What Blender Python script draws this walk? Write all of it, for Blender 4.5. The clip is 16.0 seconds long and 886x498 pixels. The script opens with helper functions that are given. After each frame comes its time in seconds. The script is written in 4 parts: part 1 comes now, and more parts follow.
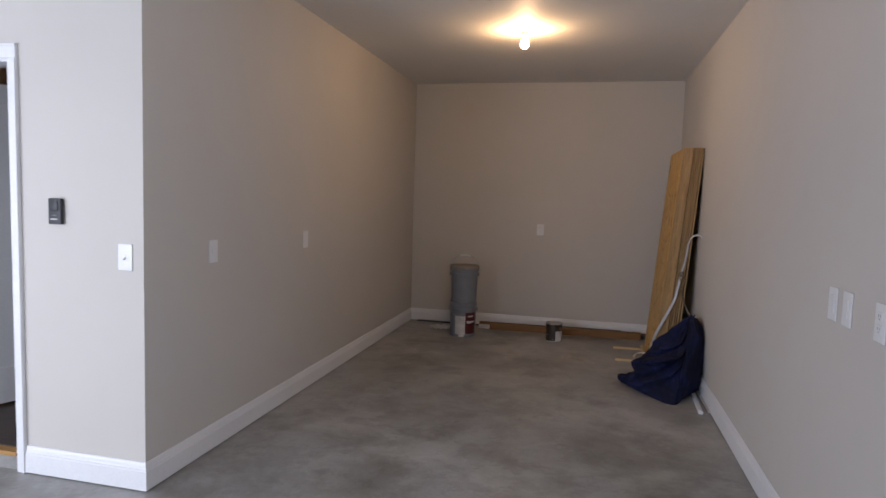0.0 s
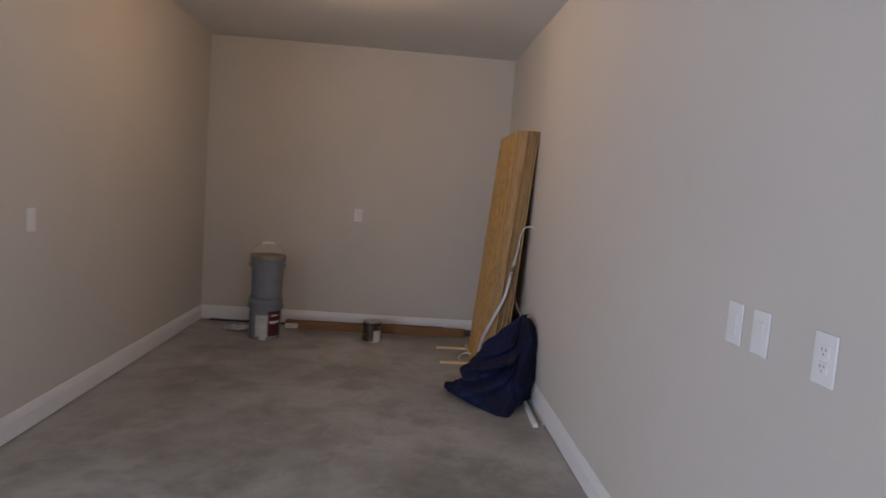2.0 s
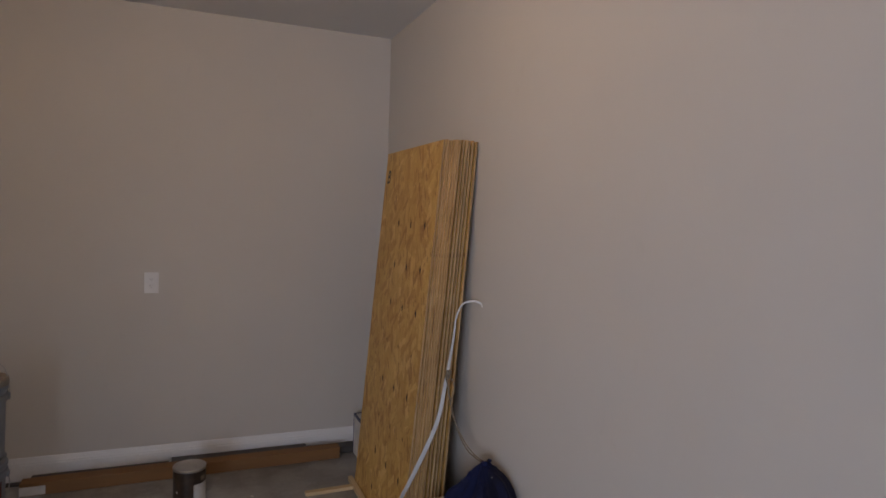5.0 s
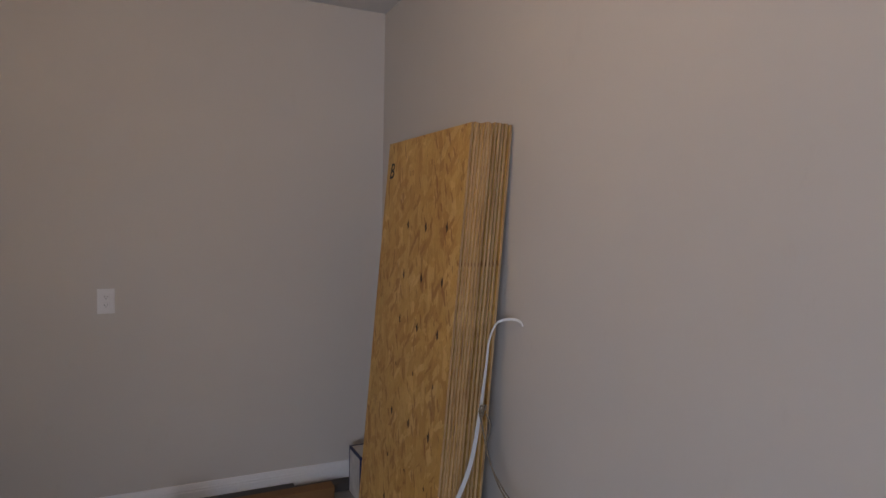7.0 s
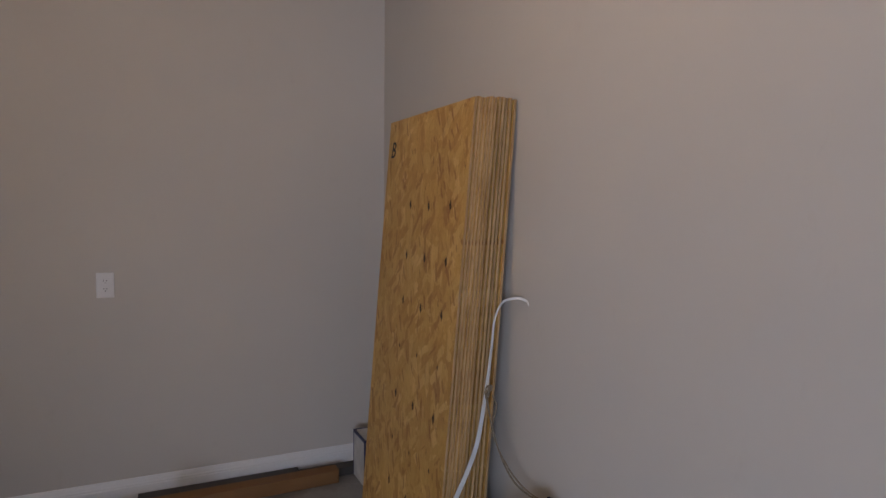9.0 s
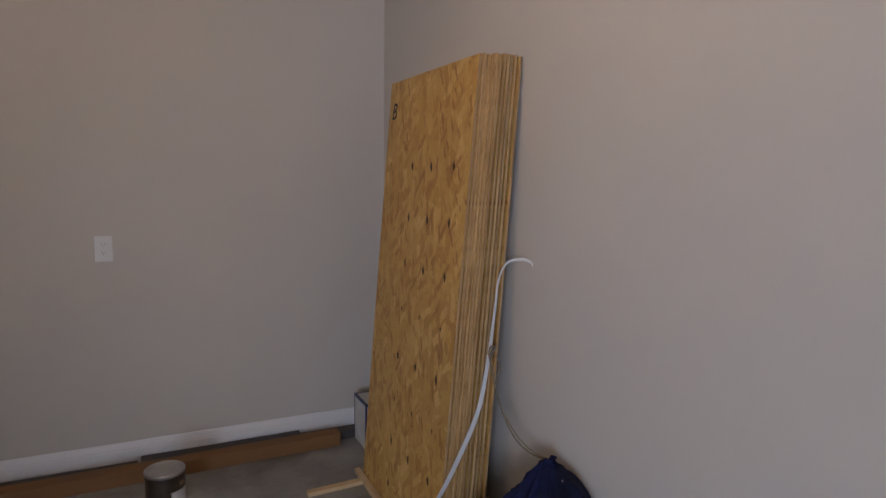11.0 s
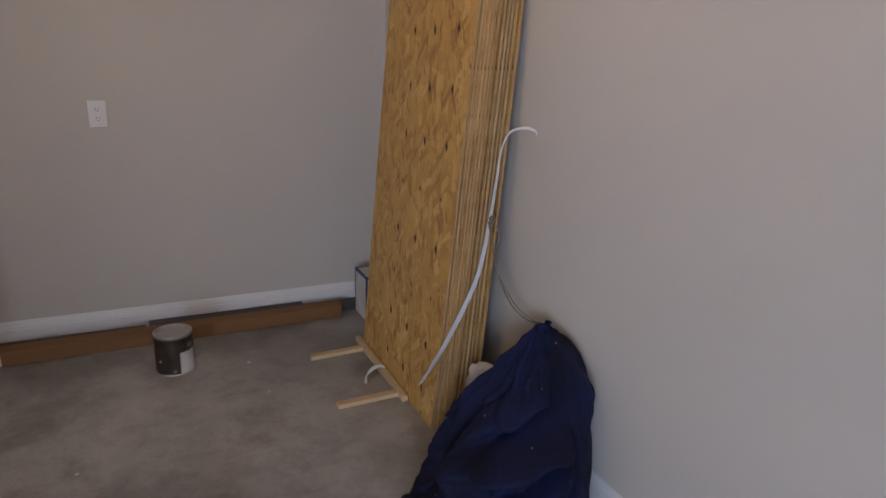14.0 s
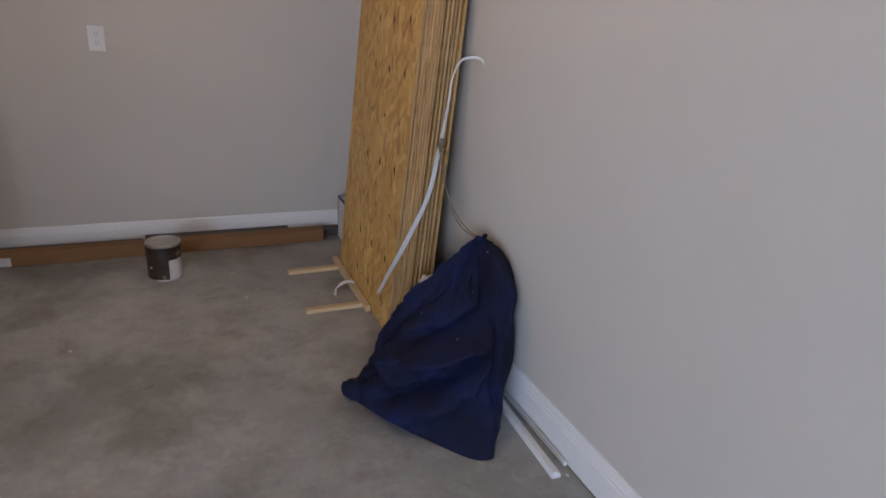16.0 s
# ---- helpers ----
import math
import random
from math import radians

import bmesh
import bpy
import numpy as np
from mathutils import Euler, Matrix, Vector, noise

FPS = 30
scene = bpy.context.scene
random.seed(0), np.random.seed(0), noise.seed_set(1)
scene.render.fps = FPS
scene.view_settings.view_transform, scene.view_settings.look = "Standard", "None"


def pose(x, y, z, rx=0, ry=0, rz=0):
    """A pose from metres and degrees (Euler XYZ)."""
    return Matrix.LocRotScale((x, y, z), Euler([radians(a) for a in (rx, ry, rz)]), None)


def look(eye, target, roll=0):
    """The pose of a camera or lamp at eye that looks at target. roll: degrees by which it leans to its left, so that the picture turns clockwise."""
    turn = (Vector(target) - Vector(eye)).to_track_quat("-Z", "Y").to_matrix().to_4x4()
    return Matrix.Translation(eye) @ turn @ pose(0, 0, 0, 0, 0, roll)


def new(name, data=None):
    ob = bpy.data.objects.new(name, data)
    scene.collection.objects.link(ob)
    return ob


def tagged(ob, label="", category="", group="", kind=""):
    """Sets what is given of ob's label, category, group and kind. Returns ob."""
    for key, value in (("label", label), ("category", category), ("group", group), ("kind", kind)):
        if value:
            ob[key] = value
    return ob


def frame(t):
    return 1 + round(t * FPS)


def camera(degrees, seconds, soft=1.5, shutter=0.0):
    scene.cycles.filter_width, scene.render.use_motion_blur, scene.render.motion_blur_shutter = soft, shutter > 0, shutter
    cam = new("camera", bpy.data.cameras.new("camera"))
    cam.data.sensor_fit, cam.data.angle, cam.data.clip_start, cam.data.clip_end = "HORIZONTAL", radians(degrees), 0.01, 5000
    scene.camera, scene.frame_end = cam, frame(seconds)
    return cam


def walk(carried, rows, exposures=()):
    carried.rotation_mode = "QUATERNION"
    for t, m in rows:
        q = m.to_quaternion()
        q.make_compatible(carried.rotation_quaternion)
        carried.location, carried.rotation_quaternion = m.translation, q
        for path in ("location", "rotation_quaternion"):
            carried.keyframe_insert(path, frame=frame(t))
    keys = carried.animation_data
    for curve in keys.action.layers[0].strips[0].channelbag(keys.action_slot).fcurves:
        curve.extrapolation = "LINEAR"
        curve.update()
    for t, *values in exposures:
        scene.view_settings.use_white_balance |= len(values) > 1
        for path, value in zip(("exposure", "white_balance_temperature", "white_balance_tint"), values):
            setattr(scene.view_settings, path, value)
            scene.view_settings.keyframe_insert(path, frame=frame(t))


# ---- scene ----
cam = camera(71.2, 16.0, shutter=0.5)
PATH = [
    (0, (2.01, -2.468, 1.445), (1.553, -0.528, 1.281), 1.8),
    (0.5, (1.953, -2.403, 1.418), (1.611, -0.439, 1.256), 2.3),
    (1, (1.926, -2.277, 1.421), (1.737, -0.294, 1.247), 3.4),
    (1.5, (1.856, -2.0, 1.443), (1.86, -0.01, 1.246), 4.1),
    (2, (1.911, -1.643, 1.419), (2.049, 0.343, 1.235), 4.3),
    (2.5, (1.84, -1.275, 1.463), (2.152, 0.691, 1.276), 3.7),
    (3, (1.768, -0.983, 1.528), (2.226, 0.955, 1.344), 3.6),
    (3.5, (1.746, -0.613, 1.527), (2.308, 1.3, 1.367), 3.2),
    (4, (1.733, -0.218, 1.55), (2.378, 1.67, 1.401), 2.9),
    (4.5, (1.692, 0.146, 1.588), (2.413, 2.007, 1.448), 2.4),
    (5, (1.709, 0.475, 1.587), (2.456, 2.327, 1.477), 2.0),
    (7.5, (1.677, 1.071, 1.57), (2.543, 2.871, 1.461), 1.1),
    (8, (1.683, 1.075, 1.563), (2.542, 2.877, 1.439), 0.9),
    (8.5, (1.695, 1.086, 1.553), (2.544, 2.892, 1.416), 0.7),
    (11, (1.676, 1.124, 1.499), (2.534, 2.915, 1.263), 0.8),
    (11.5, (1.671, 1.13, 1.486), (2.531, 2.913, 1.204), 0.9),
    (12, (1.671, 1.135, 1.47), (2.531, 2.91, 1.138), 1.1),
    (12.5, (1.682, 1.139, 1.454), (2.531, 2.908, 1.066), 1.4),
    (13, (1.674, 1.134, 1.442), (2.522, 2.888, 0.992), 1.6),
    (13.5, (1.681, 1.134, 1.43), (2.519, 2.875, 0.914), 1.9),
    (14, (1.674, 1.124, 1.412), (2.509, 2.848, 0.837), 2.1),
    (14.5, (1.669, 1.102, 1.392), (2.505, 2.808, 0.767), 2.4),
    (15, (1.678, 1.066, 1.382), (2.513, 2.753, 0.707), 2.9),
    (15.5, (1.72, 0.959, 1.353), (2.537, 2.649, 0.663), 3.6),
    (16, (1.811, 0.764, 1.351), (2.574, 2.472, 0.642), 3.8),
]
walk(cam, [(t, look(eye, target, roll)) for t, eye, target, roll in PATH],
     [(0, -0.14, 6700, 23), (1.5, -0.05, 6600, 23), (3.5, -0.12, 6550, 20), (5, -0.12, 6400, 22), (8, -0.09, 6150, 21), (11, 0.06, 6100, 21), (14, 0.26, 6100, 21), (16, 0.46, 5950, 19)])

# ---- light ----
world = bpy.data.worlds.new("sky")
scene.world = world
world.use_nodes = True
wn = world.node_tree
sky = wn.nodes.new("ShaderNodeTexSky")
sky.sky_type, sky.sun_disc = "NISHITA", False
sky.sun_elevation, sky.sun_rotation = radians(40), radians(200)
wn.links.new(sky.outputs["Color"], wn.nodes["Background"].inputs["Color"])
wn.nodes["Background"].inputs["Strength"].default_value = 0.1
sun = new("sun", bpy.data.lights.new("sun", "SUN"))
sun.data.energy, sun.data.angle, sun.data.color = 0.8, radians(12), (1, 0.95, 0.88)
sun.matrix_world = look((-3, -30, 28), (-2, 0, 0))
# daylight that enters by the open garage door
daylight = new("daylight", bpy.data.lights.new("daylight", "AREA"))
daylight.data.shape, daylight.data.size, daylight.data.size_y = "RECTANGLE", 4.2, 2.05
daylight.data.energy, daylight.data.color = 297, (0.71, 0.85, 1.0)
daylight.matrix_world = look((-2.75, -4.42, 1.08), (-2.75, 0, 1.08))
# added fill lamp behind the start of the walk, brightens the alcove's west wall
fill_light = new("fill_light", bpy.data.lights.new("fill_light", "AREA"))
fill_light.data.shape, fill_light.data.size, fill_light.data.size_y = "RECTANGLE", 2.1, 1.1
fill_light.data.energy, fill_light.data.color = 43, (0.74, 0.87, 1.0)
fill_light.matrix_world = look((2.90, -2.3, 1.5), (0, -2.3, 1.5))

X1, Y1, H = 2.91, 4.5, 2.74        # alcove: width, depth, height
SLOPE = 0.0005                     # the slab falls towards the garage door
GX, GY = -6.0, -4.5                # far corner of the garage


def zf(y):
    """Height of the slab at y."""
    return SLOPE * y


# ---- mesh helpers ----
def box(bm, x0, y0, z0, x1, y1, z1, m=None):
    r = bmesh.ops.create_cube(bm, size=1, matrix=Matrix.Translation(((x0 + x1) / 2, (y0 + y1) / 2, (z0 + z1) / 2)) @ Matrix.Diagonal((x1 - x0, y1 - y0, z1 - z0, 1)))
    if m is not None:
        bmesh.ops.transform(bm, matrix=m, verts=r["verts"])
    return r["verts"]


def bevelled(bm, w, seg=2):
    bmesh.ops.bevel(bm, geom=list(bm.edges), offset=w, segments=seg, affect="EDGES", profile=0.6)
    return bm


def rbox(x0, y0, z0, x1, y1, z1, w=0.002, seg=2):
    bm = bmesh.new()
    box(bm, x0, y0, z0, x1, y1, z1)
    return bevelled(bm, w, seg)


def lathe(profile, n=48, closed=False):
    """Surface turned about z from (radius, height) pairs."""
    bm = bmesh.new()
    rings = []
    for r, z in profile:
        if r < 1e-5:
            rings.append([bm.verts.new((0, 0, z))])
        else:
            rings.append([bm.verts.new((r * math.cos(2 * math.pi * i / n), r * math.sin(2 * math.pi * i / n), z)) for i in range(n)])
    for a, b in zip(rings, rings[1:]):
        for i in range(n):
            j = (i + 1) % n
            if len(a) == 1 and len(b) > 1:
                bm.faces.new((a[0], b[j], b[i]))
            elif len(b) == 1 and len(a) > 1:
                bm.faces.new((a[i], a[j], b[0]))
            elif len(a) > 1:
                bm.faces.new((a[i], a[j], b[j], b[i]))
    bmesh.ops.recalc_face_normals(bm, faces=bm.faces)
    return bm


def smooth_path(pts, n):
    """Catmull-Rom through pts, n samples a span."""
    p = [Vector(q) for q in pts]
    p = [2 * p[0] - p[1]] + p + [2 * p[-1] - p[-2]]
    out = []
    for i in range(1, len(p) - 2):
        for k in range(n):
            t = k / n
            a, b, c, d = p[i - 1], p[i], p[i + 1], p[i + 2]
            out.append(0.5 * ((2 * b) + (c - a) * t + (2 * a - 5 * b + 4 * c - d) * t * t + (3 * b - a - 3 * c + d) * t ** 3))
    return out + [p[-2]]


def tube(pts, r, n=8, span=10):
    path = smooth_path(pts, span)
    bm = bmesh.new()
    rings = []
    for i, p in enumerate(path):
        d = (path[min(i + 1, len(path) - 1)] - path[max(i - 1, 0)]).normalized()
        u = d.orthogonal().normalized() if not rings else (last - d * last.dot(d)).normalized()
        last = u
        v = d.cross(u)
        rings.append([bm.verts.new(p + r * (u * math.cos(2 * math.pi * k / n) + v * math.sin(2 * math.pi * k / n))) for k in range(n)])
    for a, b in zip(rings, rings[1:]):
        for k in range(n):
            bm.faces.new((a[k], a[(k + 1) % n], b[(k + 1) % n], b[k]))
    bm.faces.new(rings[0][::-1])
    bm.faces.new(rings[-1])
    return bm


def ribbon(pts, sides, widths, thick, span=12):
    """A flat strip along pts; sides and widths give the direction and size of its width at each point."""
    path, across = smooth_path(pts, span), smooth_path(sides, span)
    sizes = smooth_path([(w, 0, 0) for w in widths], span)
    bm = bmesh.new()
    rings = []
    for i, p in enumerate(path):
        d = (path[min(i + 1, len(path) - 1)] - path[max(i - 1, 0)]).normalized()
        s = (across[i] - d * across[i].dot(d)).normalized()
        nrm = d.cross(s)
        rings.append([bm.verts.new(p + s * (a * sizes[i].x / 2) + nrm * (b * thick / 2)) for a, b in ((-1, -1), (-0.8, -1.6), (0.8, -1.6), (1, -1), (1, 1), (0, 0.4), (-1, 1))])
    for a, b in zip(rings, rings[1:]):
        for k in range(7):
            bm.faces.new((a[k], a[(k + 1) % 7], b[(k + 1) % 7], b[k]))
    bm.faces.new(rings[0][::-1])
    bm.faces.new(rings[-1])
    bmesh.ops.recalc_face_normals(bm, faces=bm.faces)
    return bm


def mesh_ob(name, bm, mat, smooth=False, angle=0.6):
    me = bpy.data.meshes.new(name)
    if smooth:
        for f in bm.faces:
            f.smooth = True
        for e in bm.edges:
            if len(e.link_faces) == 2 and e.calc_face_angle(0) > angle:
                e.smooth = False
    bm.to_mesh(me)
    bm.free()
    me.materials.append(mat)
    return new(name, me)


def part(name, bm, mat, parent, label="", smooth=False):
    ob = mesh_ob(name, bm, mat, smooth)
    ob.parent = parent
    if label:
        tagged(ob, label)
    return ob


def thing(name, label, category, m=None, group="", kind=""):
    ob = new(name)
    ob.empty_display_size = 0.05
    ob.matrix_world = m if m is not None else Matrix()
    return tagged(ob, label, category, group, kind)


# ---- materials ----
def material(name):
    m = bpy.data.materials.new(name)
    m.use_nodes = True
    return m, m.node_tree, m.node_tree.nodes["Principled BSDF"]


def node(nt, kind, **inputs):
    n = nt.nodes.new(kind)
    for k, v in inputs.items():
        n.inputs[k.replace("_", " ")].default_value = v
    return n


def ramp(nt, fac, stops):
    n = nt.nodes.new("ShaderNodeValToRGB")
    while len(n.color_ramp.elements) < len(stops):
        n.color_ramp.elements.new(0.5)
    for e, (p, c) in zip(n.color_ramp.elements, stops):
        e.position, e.color = p, (*c, 1)
    nt.links.new(fac, n.inputs["Fac"])
    return n.outputs["Color"]


def coords(nt, world_space=False, scale=(1, 1, 1), rot=(0, 0, 0)):
    mp = nt.nodes.new("ShaderNodeMapping")
    mp.inputs["Scale"].default_value, mp.inputs["Rotation"].default_value = scale, rot
    if world_space:
        nt.links.new(nt.nodes.new("ShaderNodeNewGeometry").outputs["Position"], mp.inputs["Vector"])
    else:
        nt.links.new(nt.nodes.new("ShaderNodeTexCoord").outputs["Object"], mp.inputs["Vector"])
    return mp.outputs["Vector"]


def noise_tex(nt, vec, scale, detail=4, rough=0.55, distort=0):
    n = node(nt, "ShaderNodeTexNoise", Scale=scale, Detail=detail, Roughness=rough, Distortion=distort)
    nt.links.new(vec, n.inputs["Vector"])
    return n.outputs["Fac"]


def mixed(nt, fac, a, b, mode="MIX"):
    n = nt.nodes.new("ShaderNodeMix")
    n.data_type, n.blend_type = "RGBA", mode
    for sock, v in ((n.inputs[0], fac), (n.inputs[6], a), (n.inputs[7], b)):
        if isinstance(v, (int, float)):
            sock.default_value = v
        elif isinstance(v, tuple):
            sock.default_value = (*v, 1)
        else:
            nt.links.new(v, sock)
    return n.outputs[2]


def bump(nt, bsdf, height, strength, dist=0.002, under=None):
    b = node(nt, "ShaderNodeBump", Strength=strength, Distance=dist)
    nt.links.new(height, b.inputs["Height"])
    if under is not None:
        nt.links.new(under.outputs["Normal"], b.inputs["Normal"])
    nt.links.new(b.outputs["Normal"], bsdf.inputs["Normal"])
    return b


def surface(name, a, b, rough=(0.5, 0.6), scale=6, fine=120, relief=0.15, dist=0.0008, metal=0.0, world_space=False, stretch=(1, 1, 1)):
    """A plain surface: two tones at a broad scale, grain and relief at a fine one."""
    m, nt, p = material(name)
    v = coords(nt, world_space, stretch)
    broad, grain = noise_tex(nt, v, scale, 5), noise_tex(nt, v, fine, 3)
    tone = mixed(nt, ramp(nt, broad, [(0.35, (0, 0, 0)), (0.68, (1, 1, 1))]), a, b)
    tone = mixed(nt, 0.12, tone, ramp(nt, grain, [(0.3, (0.5, 0.5, 0.5)), (0.7, (1, 1, 1))]), "MULTIPLY")
    nt.links.new(tone, p.inputs["Base Color"])
    r = node(nt, "ShaderNodeMapRange", From_Min=0.3, From_Max=0.7, To_Min=rough[0], To_Max=rough[1])
    nt.links.new(broad, r.inputs["Value"])
    nt.links.new(r.outputs["Result"], p.inputs["Roughness"])
    p.inputs["Metallic"].default_value = metal
    if relief:
        bump(nt, p, grain, relief, dist)
    return m


def wall_paint(name, a, b):
    """Rolled wall paint: faint broad unevenness and a fine orange-peel relief."""
    m, nt, p = material(name)
    v = coords(nt, True)
    tone = mixed(nt, ramp(nt, noise_tex(nt, v, 1.3, 5), [(0.3, (0, 0, 0)), (0.7, (1, 1, 1))]), a, b)
    scuff = ramp(nt, noise_tex(nt, coords(nt, True, (1, 1, 0.5)), 7, 8, 0.7), [(0.62, (1, 1, 1)), (0.8, (0.93, 0.92, 0.91))])
    nt.links.new(mixed(nt, 1.0, tone, scuff, "MULTIPLY"), p.inputs["Base Color"])
    p.inputs["Roughness"].default_value = 0.62
    p.inputs["Specular IOR Level"].default_value = 0.3
    b1 = node(nt, "ShaderNodeBump", Strength=0.12, Distance=0.0006)
    nt.links.new(noise_tex(nt, v, 260, 2), b1.inputs["Height"])
    bump(nt, p, noise_tex(nt, v, 3.5, 3), 0.06, 0.01, b1)
    return m


STAINS = [((1.80, 3.12), 0.24), ((1.66, 2.76), 0.18), ((2.00, 3.42), 0.15), ((0.55, 3.55), 0.20), ((1.2, 3.75), 0.18), ((0.75, 1.55), 0.25), ((0.5, 2.7), 0.18)]   # (x, y), radius


def concrete_mat():
    m, nt, p = material("trowelled_concrete")
    v = coords(nt, True)
    cloud = noise_tex(nt, v, 0.9, 9, 0.6, 0.5)
    mottle = noise_tex(nt, v, 4.0, 10, 0.66, 0.3)
    fine = noise_tex(nt, v, 45, 7, 0.7)
    base = ramp(nt, cloud, [(0.34, (0.262, 0.257, 0.249)), (0.5, (0.338, 0.332, 0.323)), (0.66, (0.43, 0.423, 0.412))])
    mot = ramp(nt, mottle, [(0.33, (0.72, 0.71, 0.69)), (0.45, (0.92, 0.915, 0.90)), (0.55, (1.0, 1.0, 1.0)), (0.7, (1.10, 1.10, 1.09))])
    base = mixed(nt, 1.0, base, mot, "MULTIPLY")
    swirl = noise_tex(nt, coords(nt, True, (1, 1, 1), (0, 0, 0.5)), 1.7, 12, 0.62, 0.25)
    base = mixed(nt, 0.8, base, ramp(nt, swirl, [(0.38, (0.66, 0.65, 0.63)), (0.50, (1, 1, 1))]), "MULTIPLY")
    patch = noise_tex(nt, v, 2.7, 13, 0.72, 0.15)
    base = mixed(nt, 0.45, base, ramp(nt, patch, [(0.455, (0.74, 0.73, 0.71)), (0.485, (1, 1, 1)), (0.57, (1, 1, 1)), (0.60, (1.14, 1.14, 1.13))]), "MULTIPLY")
    base = mixed(nt, 0.35, base, ramp(nt, fine, [(0.3, (0.7, 0.7, 0.7)), (0.7, (1.1, 1.1, 1.1))]), "MULTIPLY")
    # old damp stains with ragged outlines
    for (sx, sy), size in STAINS:
        near = nt.nodes.new("ShaderNodeVectorMath")
        near.operation = "DISTANCE"
        near.inputs[1].default_value = (sx, sy, 0)
        nt.links.new(v, near.inputs[0])
        edge = nt.nodes.new("ShaderNodeMath")
        edge.operation = "MULTIPLY_ADD"
        edge.inputs[1].default_value = 0.9
        nt.links.new(noise_tex(nt, v, 4.5, 8, 0.62, 0.4), edge.inputs[0])
        nt.links.new(near.outputs["Value"], edge.inputs[2])
        mask = node(nt, "ShaderNodeMapRange", From_Min=size + 0.30, From_Max=size + 0.48, To_Min=1.0, To_Max=0.0)
        nt.links.new(edge.outputs["Value"], mask.inputs["Value"])
        base = mixed(nt, mask.outputs["Result"], base, mixed(nt, 1.0, base, (0.83, 0.81, 0.77), "MULTIPLY"))
    speck = node(nt, "ShaderNodeTexVoronoi", Scale=26)
    nt.links.new(v, speck.inputs["Vector"])
    base = mixed(nt, ramp(nt, speck.outputs["Distance"], [(0.035, (0.5, 0.5, 0.5)), (0.06, (0, 0, 0))]), base, (0.42, 0.41, 0.39))
    nt.links.new(base, p.inputs["Base Color"])
    rr = node(nt, "ShaderNodeMapRange", From_Min=0.3, From_Max=0.7, To_Min=0.30, To_Max=0.52)
    nt.links.new(mottle, rr.inputs["Value"])
    nt.links.new(rr.outputs["Result"], p.inputs["Roughness"])
    b1 = node(nt, "ShaderNodeBump", Strength=0.15, Distance=0.001)
    nt.links.new(fine, b1.inputs["Height"])
    bump(nt, p, swirl, 0.12, 0.004, b1)
    return m


